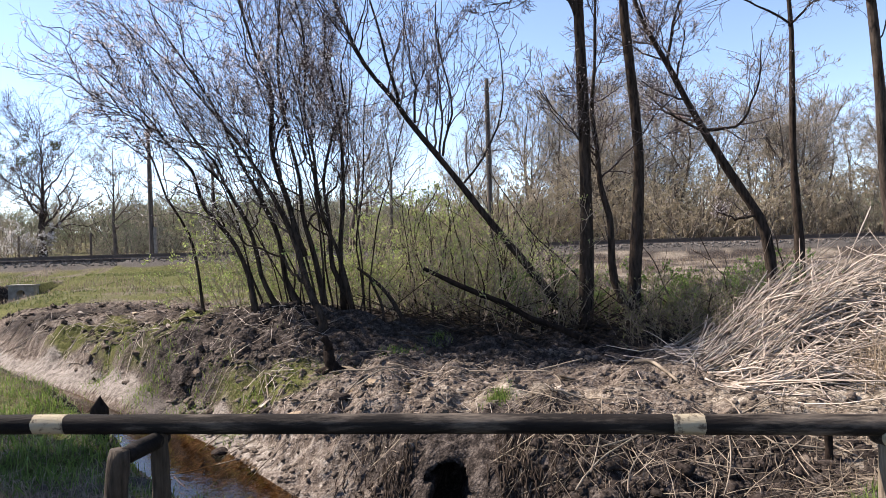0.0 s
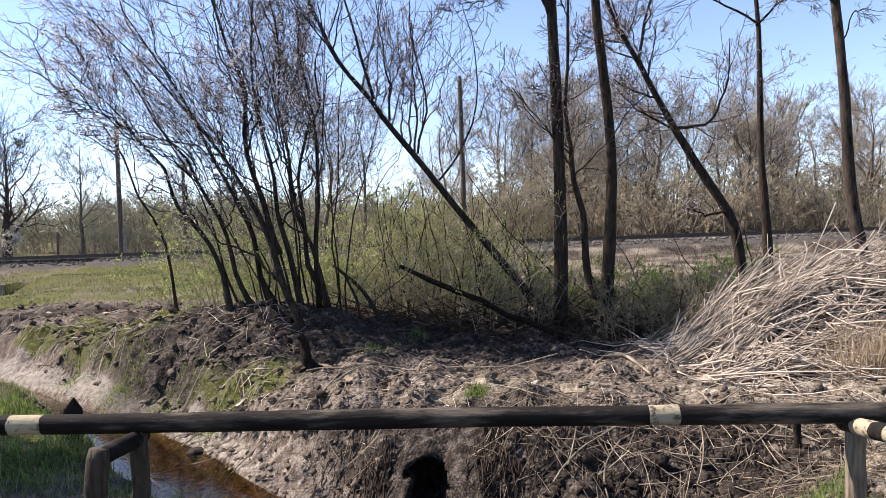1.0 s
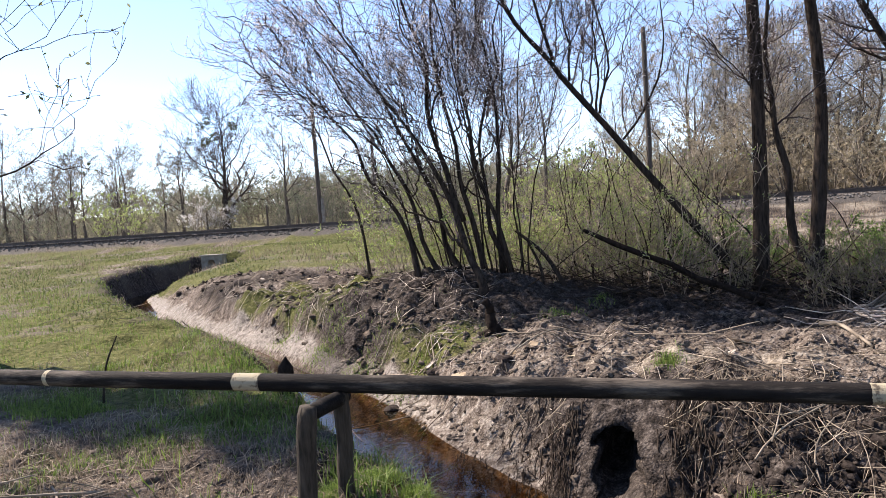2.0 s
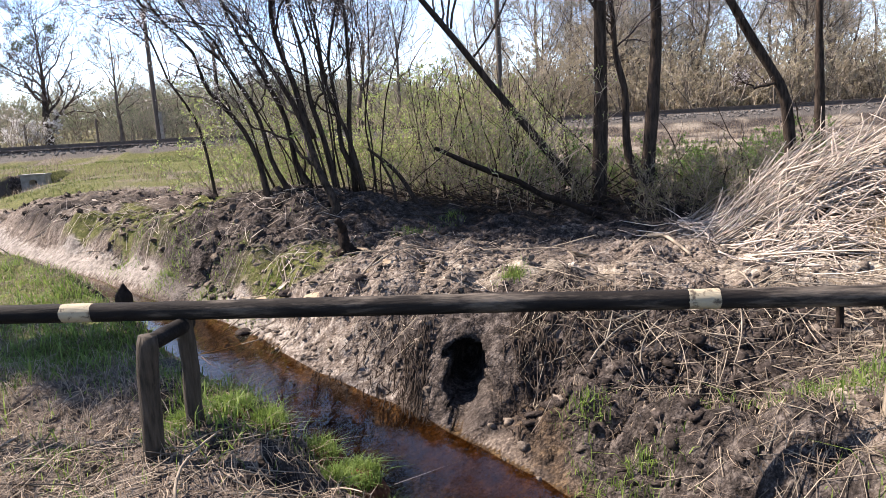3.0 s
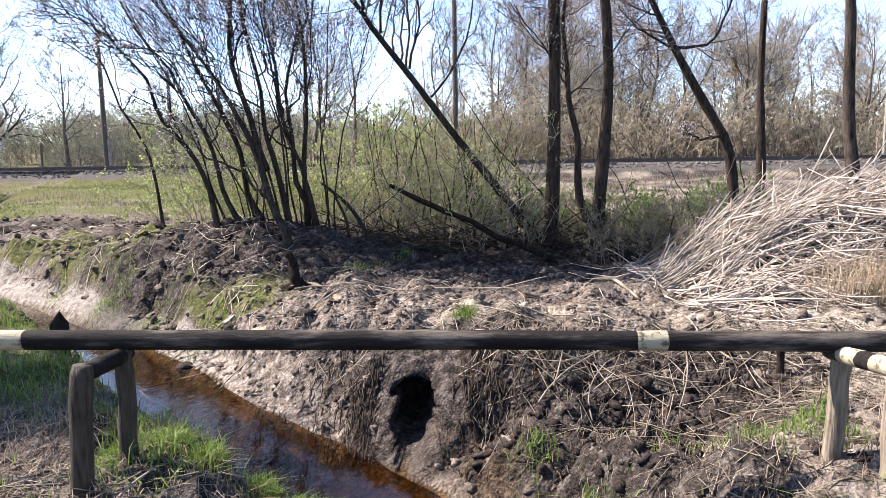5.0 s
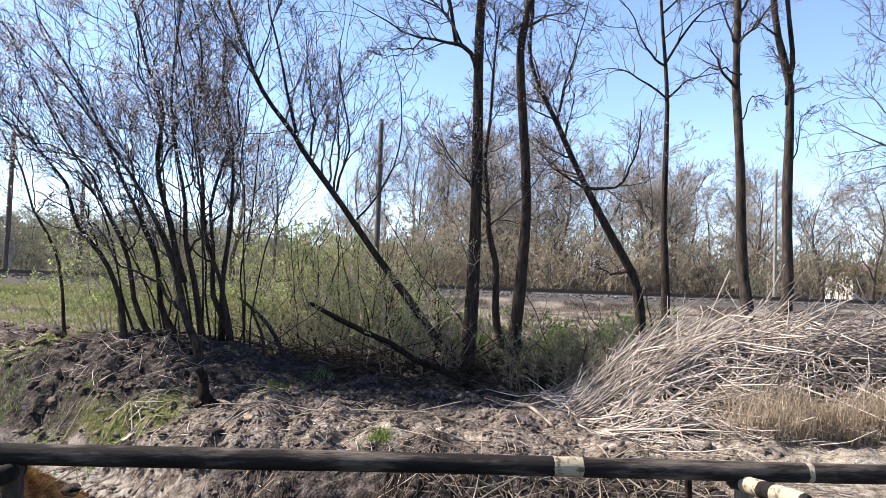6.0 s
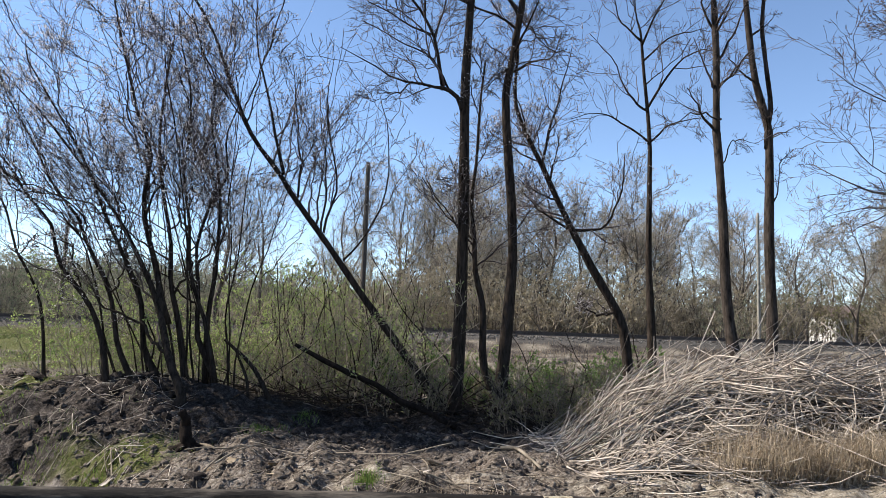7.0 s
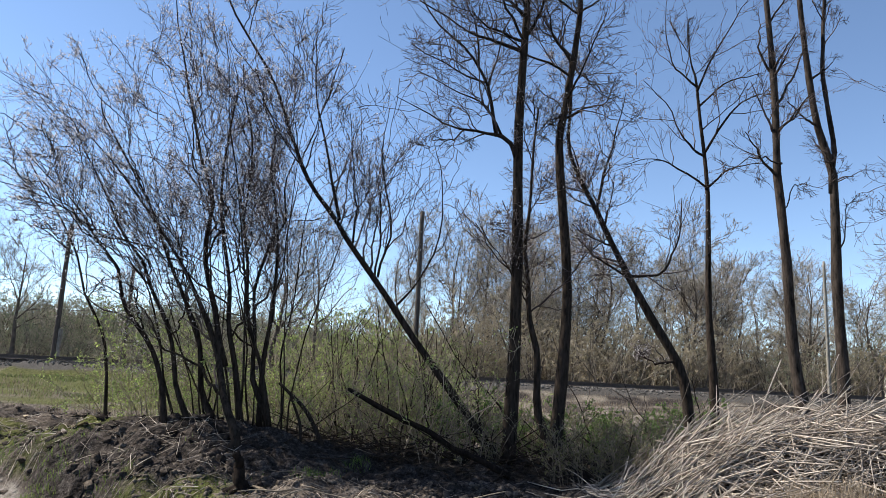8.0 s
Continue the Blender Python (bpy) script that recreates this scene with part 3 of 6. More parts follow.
    cov["ochre"] = np.clip(shallow + step(-0.11, -0.04, e) * step(0.07, 0.0, e) * (0.2 + 0.8 * step(-4.5, -1.5, X)) * step(-0.5, 0.5, fbm(X, Y, 3.5, 73, 3) + 0.15) + step(-0.12, -0.25, e) * step(-3, -1, X) * 0.7 * step(-0.15, 0.35, fbm(X, Y, 2.2, 75, 3)) + 0.5 * step(-0.9, 0.2, X) * step(0.75, 0.2, e + 0.5 * n) * (e > 0) * (Y > 2.6) * (Y < 5), 0, 1)
    cov["ballast"] = np.clip(step(29.0, 29.9, Y + 0.4 * n) * step(35.2, 34.4, Y), 0, 1)
    P = np.stack([X, Y, Z], -1)
    # the burrow in the bank face: the face pushed back into the earth
    rag = fbm(X, Z * 1.3 + Y, 5.0, 91, 3)
    r = np.hypot((X - HOLE[0]) / 0.19, (Z - HOLE[2]) / 0.215) + 0.34 * rag
    inside = (r < 1) & (np.abs(X - HOLE[0]) < 0.36) & (np.abs(Y - HOLE[1]) < 0.55)
    P[..., 1] += np.where(inside, 0.8 * np.clip(1 - np.clip(r, 0, 1) ** 2, 0, 1) ** 0.5, 0)
    P[..., 2] -= np.where(inside, 0.10 * np.clip(1 - r, 0, 1), 0)
    nr, nc = X.shape
    idx = np.arange(nr * nc).reshape(nr, nc)
    quads = np.stack([idx[:-1, :-1], idx[:-1, 1:], idx[1:, 1:], idx[1:, :-1]], -1).reshape(-1, 4)
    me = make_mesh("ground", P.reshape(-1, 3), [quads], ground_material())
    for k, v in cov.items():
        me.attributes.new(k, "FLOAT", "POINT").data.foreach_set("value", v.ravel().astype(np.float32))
    ob = new("ground", me)
    tagged(ob, "churned brown soil, pale clay ditch bank, dry litter and spring turf", "ground", kind="structure")


build_ground()


def gz(x, y):
    return ground_height(np.asarray(x, float), np.asarray(y, float))


def build_water():
    c = line([(x, y, 0) for x, y in STREAM], 120)
    t = unit(np.gradient(c, axis=0))
    side = np.stack([-t[:, 1], t[:, 0], 0 * t[:, 0]], 1)
    k = np.linspace(-0.75, 0.75, 9)
    v = c[:, None] + side[:, None] * k[None, :, None]
    v[..., 2] = WATER_Z
    idx = np.arange(120 * 9).reshape(120, 9)
    quads = np.stack([idx[:-1, :-1], idx[1:, :-1], idx[1:, 1:], idx[:-1, 1:]], -1).reshape(-1, 4)
    ob = new("water", make_mesh("water", v.reshape(-1, 3), [quads], water_material()))
    tagged(ob, "shallow brown ditch water reflecting the sky", "water", kind="structure")


build_water()


# ---- timber railing in front of the ditch ----
def build_railing():
    rail = thing("log_railing", "low railing of round dark logs with cream bands on weathered posts", "railing", at=(0, 3.3, 0))

    def add(name, me, label=""):
        ob = part(name, me, rail, label)
        ob.location = (0, -3.3, 0)
        return ob
    add("rail", log_mesh("rail", (-5.5, 3.3, 0.812), (5.4, 3.3, 0.757), 0.05, 0.049, RAILPAINT, 3, 22, 150, 0.034), "long round log, black paint worn to grey")

    def rail_z(x):
        return 0.812 - 0.055 * (x + 5.5) / 10.9
    for x in (-5.2, -1.74, 1.715, 5.15):
        k = int(x * 10) + 90
        # left posts get the shaded tone, right posts the sunlit one
        wood = WOOD_POST_SHADED if x < 0 else WOOD_POST_LIT
        add("back_post", log_mesh("back_post", (x - 0.02, 3.31, -0.1), (x + 0.012, 3.3, rail_z(x) - 0.035), 0.048, 0.043, wood, k, 18, 24, 0.03), "grey weathered round post")
        add("front_post", log_mesh("front_post", (x - 0.10 if x < 0 else x + 0.078, 2.99, -0.15), (x - 0.02 if x < 0 else x + 0.103, 2.985 if x < 0 else 3.0, 0.755 if x < 0 else 0.695), 0.052, 0.048, wood, k + 1, 18, 24, 0.03), "grey weathered round post")
        add("cross_log", log_mesh("cross_log", (x - (0 if x < 0 else 0.03), 3.36, 0.716), (x if x < 0 else x + 0.105, 3.0 if x < 0 else 2.93, 0.728 if x < 0 else 0.735), 0.042, 0.042, CROSSPAINT if x > 0 else CROSSPAINT_DARK, k + 2, 18, 24, 0.02), "short log end with worn cream bands" if x > 0 else "short black log end")


build_railing()

peg = new("pointed_stake", log_mesh("pointed_stake", (-3.42, 5.52, -0.25), (-3.4, 5.5, 0.45), 0.07, 0.066, BARK_WET, 5, 14, 30, 0.05, 0.11))
tagged(peg, "short dark pointed wooden stake at the edge of the ditch", "stake")
thin = new("thin_stake", log_mesh("thin_stake", (-2.09, 3.95, -0.4), (-2.07, 3.9, 0.66), 0.024, 0.02, WOOD_POST_SHADED, 6, 10, 20, 0.08))
tagged(thin, "thin weathered stake standing at the water", "stake")
old = new("thin_stake", log_mesh("thin_stake", (2.1, 4.82, -0.15), (2.1, 4.8, 0.34), 0.03, 0.026, BARK_WET, 16, 10, 20, 0.08))
tagged(old, "short dark stake in the bank behind the railing", "stake")
twig_l = new("dead_twig", tubes("dead_twig", [(line([(-5.05, 5.0, 0.0), (-4.97, 5.0, 0.45), (-4.81, 5.0, 0.75)], 8)[None], np.linspace(0.012, 0.005, 8)[None], 6)], BARK))
tagged(twig_l, "thin dead twig standing upright in the turf", "twig")


# ---- trees ----
def stem(points, r0, r1, K=26, wig=0.015, g=None, flare=0.35):
    p = line(points, K)
    if g is not None:
        p[1:] += np.stack([np.interp(np.arange(1, K), np.linspace(0, K, 9), g.normal(size=9) * wig) for _ in range(3)], 1)
    r = (r1 + (r0 - r1) * (1 - np.linspace(0, 1, K)) ** 1.25) * (1 + flare * np.exp(-np.linspace(0, 1, K) * 14))
    if g is not None:
        r = r * (1 + 0.05 * g.normal(size=K))
    return p, r


def tree(name, label, stems, limbs, seed, bark=BARK, twig=TWIG, n1=14, u0=0.35, ang=55, ratio=0.2, up=0.35, n2=6, n3=5, n4=3, rtip=0.0028, bud=None, buds=1,
         bud_size=(0.03, 0.012), ratio2=0.62, wig=0.11):
    """A bare tree: given stems and main limbs, three orders of shoots grown on them."""
    g = np.random.default_rng(seed)
    base = stems[0][0][0]
    t = thing(name, label, "tree", at=base)

    def add(n, me, lab="", stuff=False):
        ob = part(n, me, t, lab)
        ob.location = [-c for c in base]
        if stuff:
            ob["kind"] = "stuff"
    P0, R0 = [], []
    for pts, r0, r1 in stems:
        p, r = stem(pts, r0, r1, wig=0.03, g=g, flare=0.0 if P0 else 0.35)
        P0.append(p)
        R0.append(r)
        add("trunk", tubes("trunk", [(p[None], r[None], 12)], bark))
    P0, R0 = np.array(P0), np.array(R0)
    L, LR = [], []
    for pts, r0, r1 in limbs:
        p, r = stem(pts, r0 * 0.9, r1, 12, 0.02, g, 0.0)
        L.append(p)
        LR.append(r)
    Pa, Ra = spawn(P0, R0, n1, u0, 0.99, ang, ratio, 0.42, 0.008, up, 12, 0.05, g)
    if L:
        Pa, Ra = np.concatenate([np.array(L), Pa]), np.concatenate([np.array(LR), Ra])
    for k in range(len(Pa)):
        if k < len(L) + 8:
            add("limb", tubes("limb", [(Pa[k:k + 1], Ra[k:k + 1], 7)], bark))
    groups = [(Pa[len(L) + 8:], Ra[len(L) + 8:], 5)] if len(Pa) > len(L) + 8 else []
    Pb, Rb = spawn(Pa, Ra, n2, 0.12, 1.0, 50, ratio2, 0.6, rtip * 1.7, up * 0.8, 7, wig, g)
    Pc, Rc = spawn(Pb, Rb, n3, 0.1, 1.0, 52, 0.58, 0.6, rtip * 1.2, up * 0.5, 5, wig, g)
    groups += [(Pb, Rb, 4), (Pc, Rc, 3)]
    tips = [Pc]
    if n4:
        Pd, Rd = spawn(Pc, Rc, n4, 0.1, 1.0, 52, 0.6, 0.7, rtip, up * 0.4, 4, wig, g, lmin=0.08)
        groups.append((Pd, Rd, 3))
        tips.append(Pd)
    add("crown", tubes("crown", groups, twig), stuff=True)
    if bud:
        pos, way = along(tips[-1], buds, g, 0.2)
        add("bud_sprinkle", bits("bud_sprinkle", pos, way + 0.7 * g.normal(size=pos.shape), bud_size[0], bud_size[1], bud, g), stuff=True)
    return t


# the two tall trees with the thin one between them
tree("tall_tree", "tall dark bare tree with a fan of limbs on one side", [([(1.05, 9.9, 0.1), (1.08, 9.9, 2.08), (1.08, 9.9, 4.56), (1.13, 9.9, 6.35), (1.18, 9.9, 7.4), (1.3, 9.95, 9.4), (1.35, 10, 10.8)], 0.10, 0.03)],
     [([(1.06, 9.9, 4.72), (0.90, 9.9, 5.03), (0.52, 9.88, 5.07), (-0.08, 9.85, 5.24), (-0.77, 9.8, 5.56)], 0.05, 0.005),
      ([(0.75, 9.9, 5.06), (0.58, 9.92, 5.77), (0.30, 9.95, 6.39), (-0.24, 10, 6.91), (-0.6, 10.1, 7.5)], 0.035, 0.01),
      ([(1.1, 9.9, 6.43), (0.64, 9.88, 6.55), (0.20, 9.84, 6.71), (-0.51, 9.8, 7.09)], 0.035, 0.01),
      ([(0.55, 9.92, 5.9), (0.0, 9.95, 6.15), (-0.6, 9.97, 6.5)], 0.02, 0.006)]
     + [([(0.85, 9.9, 5.04), (0.62, 9.95, 5.5), (0.15, 10.0, 5.75), (-0.5, 10.05, 6.1)], 0.022, 0.006), ([(0.45, 9.9, 6.1), (0.35, 9.85, 6.8), (0.05, 9.8, 7.5)], 0.02, 0.006),
      ([(1.12, 9.9, 7.0), (0.7, 9.85, 7.4), (0.2, 9.8, 7.9)], 0.03, 0.008), ([(0.3, 9.88, 5.15), (0.0, 9.8, 4.9), (-0.3, 9.75, 4.75)], 0.015, 0.004),
      ([(1.14, 9.9, 6.6), (1.35, 9.9, 7.1), (1.5, 9.85, 7.8)], 0.035, 0.012)], 11, n1=14, u0=0.45, ratio=0.24, ang=62, n2=8, n4=4, up=0.25)
tree("tall_tree", "tall dark bare tree with a crooked upper trunk", [([(1.72, 10.1, 0.2), (1.80, 10.1, 1.6), (1.86, 10.1, 2.95), (1.70, 10.1, 4.83), (1.73, 10.1, 5.5), (1.97, 10.1, 6.68), (2.05, 10.1, 7.5), (2.0, 10.1, 9.2), (2.1, 10.1, 10.3)], 0.092, 0.028)],
     [([(1.94, 10.1, 6.3), (1.6, 10.1, 6.75), (1.45, 10.05, 7.3)], 0.03, 0.01), ([(1.75, 10.1, 5.5), (1.6, 10.05, 5.4), (1.4, 10.05, 5.1)], 0.02, 0.005)], 12, n1=13, u0=0.45, ratio=0.2, ang=65, n2=8, n4=4, up=0.05)
tree("young_tree", "slim dark tree leaning between two taller trunks", [([(1.7, 10.0, 0.3), (1.44, 10.0, 1.78), (1.27, 10.0, 2.74), (1.24, 10.05, 3.9), (1.4, 10.1, 5.6)], 0.06, 0.015)], [], 13, n1=14, ratio=0.25, n2=6, u0=0.4, bud=CATKIN)
tree("leaning_tree", "slender dark tree arching far over to one side", [([(1.04, 10.2, 0.3), (0.28, 10.2, 1.33), (-0.42, 10.2, 2.19), (-1.05, 10.2, 3.07), (-1.52, 10.2, 3.73), (-2.03, 10.2, 4.31), (-2.38, 10.2, 5.0), (-2.72, 10.2, 5.9), (-3.44, 10.2, 7.0), (-3.7, 10.2, 7.7)], 0.062, 0.012)],
     [([(-1.52, 10.2, 3.73), (-1.81, 10.2, 4.85), (-2.02, 10.2, 5.84), (-2.1, 10.2, 6.8)], 0.028, 0.006), ([(-0.9, 10.2, 2.9), (-0.75, 10.25, 3.7), (-0.95, 10.3, 4.7), (-0.9, 10.3, 5.6)], 0.022, 0.005),
      ([(-0.6, 10.2, 2.5), (-0.1, 10.1, 3.2), (0.0, 10.1, 4.2), (-0.15, 10.1, 5.0)], 0.02, 0.005), ([(-1.3, 10.2, 3.4), (-1.35, 10.3, 4.4), (-1.5, 10.3, 5.5)], 0.02, 0.005)],
     14, n1=22, u0=0.3, ang=46, ratio=0.19, up=0.6, n2=7, n3=5, bud=CATKIN, buds=3, bud_size=(0.028, 0.012), ratio2=0.42)
tree("leaning_tree", "dark bare tree leaning over dry reeds", [([(3.98, 10.8, 0.3), (3.96, 10.8, 0.8), (3.80, 10.8, 1.74), (3.41, 10.8, 2.5), (2.88, 10.8, 3.36), (2.51, 10.8, 4.07), (2.14, 10.8, 4.89), (1.99, 10.8, 5.6), (2.05, 10.8, 6.6)], 0.098, 0.02)],
     [([(2.97, 10.8, 3.2), (3.50, 10.8, 3.3), (3.77, 10.8, 3.77), (3.83, 10.8, 4.5)], 0.03, 0.007), ([(2.45, 10.8, 4.2), (2.7, 10.8, 5.2), (2.9, 10.75, 6.2)], 0.03, 0.006), ([(3.7, 10.8, 1.9), (3.4, 10.7, 1.85), (3.15, 10.7, 2.0)], 0.03, 0.008)],
     15, n1=14, u0=0.35, ratio=0.17, up=0.45, n2=7, bud=CATKIN, buds=3, bud_size=(0.03, 0.012))
tree("slim_tree", "slim dark tree with a high open crown", [([(5.2, 13, 0.3), (5.15, 13, 1.6), (5.07, 13, 2.84), (5.08, 13, 4.14), (5.07, 13, 5.81), (4.95, 13, 7.37), (4.84, 13, 7.9), (4.8, 13, 8.7)], 0.09, 0.008)],
     [([(5.1, 13, 5.95), (4.74, 13.1, 6.25), (4.45, 13.15, 6.95), (3.92, 13.2, 7.56)], 0.03, 0.006), ([(5.08, 13, 5.35), (4.44, 12.9, 5.7), (3.99, 12.85, 5.79), (3.47, 12.8, 5.64)], 0.026, 0.005),
      ([(5.08, 13, 5.3), (5.63, 13.1, 5.76), (6.38, 13.15, 5.95)], 0.028, 0.006), ([(5.09, 13, 6.05), (5.5, 12.9, 6.77), (5.97, 12.85, 7.15), (6.39, 12.8, 7.25)], 0.03, 0.006),
      ([(5.0, 13, 7.0), (5.52, 13.1, 7.49), (5.98, 13.1, 7.71), (6.33, 13.1, 7.77)], 0.024, 0.006), ([(4.95, 13, 7.3), (5.22, 12.9, 7.96), (5.7, 12.9, 8.81), (6.03, 12.9, 9.33)], 0.028, 0.006),
      ([(4.93, 13, 7.4), (4.61, 13.1, 7.76), (4.38, 13.1, 8.4), (4.39, 13.1, 9.23)], 0.026, 0.006)],
     16, n1=4, u0=0.5, ratio=0.16, up=0.3, n2=6, n3=4, n4=3)
tree("tall_tree", "tall straight bare tree behind the reed heap", [([(6.0, 11.5, 0.25), (6.02, 11.5, 1.12), (5.89, 11.5, 2.76), (5.83, 11.5, 4.99), (5.75, 11.5, 6.84), (5.68, 11.5, 8.45), (5.6, 11.5, 10.5)], 0.112, 0.04)],
     [([(5.83, 11.5, 5.4), (5.3, 11.45, 5.45), (4.9, 11.4, 5.2)], 0.02, 0.005), ([(5.8, 11.5, 6.5), (6.15, 11.5, 7.1), (6.3, 11.5, 7.8)], 0.03, 0.008), ([(5.75, 11.5, 7.0), (5.5, 11.5, 7.5), (5.55, 11.5, 8.0)], 0.03, 0.01),
      ([(5.85, 11.5, 4.6), (6.1, 11.5, 5.05), (6.5, 11.5, 5.0)], 0.015, 0.004)],
     17, bark=BARK_PALE, n1=9, u0=0.5, ratio=0.12, n2=5, n3=4, up=0.2)
tree("forked_tree", "tall bare tree forking into two stems", [([(6.86, 11.8, 0.3), (6.88, 11.8, 1.24), (6.90, 11.8, 2.46), (6.84, 11.8, 5.12), (6.60, 11.8, 6.47), (6.43, 11.8, 8.66), (6.3, 11.8, 10.6)], 0.12, 0.04),
                                                              ([(6.84, 11.8, 5.0), (6.82, 11.8, 6.49), (6.81, 11.8, 7.68), (6.93, 11.8, 8.69), (7.0, 11.8, 10.2)], 0.048, 0.026)],
     [([(6.86, 11.8, 3.9), (7.05, 11.8, 4.3), (7.1, 11.8, 4.8)], 0.02, 0.006)], 18, bark=BARK_PALE, n1=6, u0=0.5, ratio=0.12, n2=5, n3=4, up=0.2)
tree("overhanging_tree", "tree with reddish-budded twigs hanging into view", [([(9.8, 10.8, 0.2), (9.7, 10.8, 3.0), (9.4, 10.6, 5.5), (9.2, 10.5, 8.5)], 0.13, 0.04)],
     [([(9.6, 10.7, 3.6), (8.8, 10.4, 4.1), (7.8, 10.2, 4.3), (7.0, 10.1, 4.9)], 0.026, 0.003), ([(9.5, 10.6, 4.8), (8.6, 10.3, 5.3), (7.6, 10.1, 5.5), (6.9, 10.1, 5.9)], 0.026, 0.003), ([(9.4, 10.6, 5.4), (8.4, 10.2, 6.2), (7.7, 10.1, 6.9)], 0.022, 0.003)],
     19, n1=10, ratio=0.28, up=0.15, n2=9, n3=6, n4=3, bud=BUD_RED, buds=2, bud_size=(0.026, 0.016))
tree("overhanging_tree", "budding tree at the ditch with low drooping boughs", [([(-9.9, 6.9, 0.0), (-9.8, 6.9, 2.2), (-9.6, 6.9, 4.4), (-9.3, 6.95, 7.4)], 0.15, 0.05), ([(-9.8, 6.9, 2.0), (-9.0, 6.7, 4.0), (-8.4, 6.6, 6.4)], 0.09, 0.03)],
     [([(-9.8, 6.9, 2.0), (-8.4, 6.4, 2.3), (-7.2, 6.3, 2.5), (-6.4, 6.3, 2.85)], 0.03, 0.004), ([(-9.7, 6.9, 2.9), (-8.6, 6.6, 3.6), (-7.7, 6.4, 3.75), (-6.9, 6.3, 3.9)], 0.03, 0.004),
      ([(-9.5, 6.9, 4.0), (-8.7, 6.6, 5.0), (-7.8, 6.3, 5.6)], 0.04, 0.008), ([(-9.4, 6.9, 4.6), (-8.9, 6.9, 5.8), (-8.2, 6.8, 6.4)], 0.04, 0.008)],
     20, n1=8, ratio=0.14, up=0.32, n2=5, n3=4, n4=0, ang=55, bud=LEAF_OLIVE, buds=2, bud_size=(0.06, 0.032), u0=0.6)


def unseen_shade_tree():
    """An ivy-grown tree added out of view to shade the near bank."""
    g = np.random.default_rng(22)
    base = (-10.9, 6.2, float(gz(-10.9, 6.2)) - 0.1)
    t = thing("unseen_shade_tree", "added unseen ivy-thick tree that shades the near bank", "tree", at=base)
    p, r = stem([(0, 0, 0), (0.05, 0, 3.0), (0.1, 0.05, 5.8), (0.0, 0.1, 8.9)], 0.2, 0.05, 26, 0.03, g)
    part("trunk", tubes("trunk", [(p[None], r[None], 12)], BARK), t)
    Pa, Ra = spawn(p[None], r[None], 50, 0.42, 0.99, 66, 0.13, 0.4, 0.01, 0.3, 8, 0.08, g)
    Pb, Rb = spawn(Pa, Ra, 8, 0.15, 1.0, 50, 0.6, 0.6, 0.005, 0.2, 5, 0.1, g)
    part("branchwork", tubes("branchwork", [(Pa, Ra, 5), (Pb, Rb, 4)], TWIG), t)["kind"] = "stuff"
    pos, way = along(Pb, 52, g, 0.0)
    pos = pos + g.normal(size=pos.shape) * 0.12
    part("foliage", bits("foliage", pos, way + g.normal(size=pos.shape), 0.085, 0.07, MISTLETOE, g), t)["kind"] = "stuff"


unseen_shade_tree()


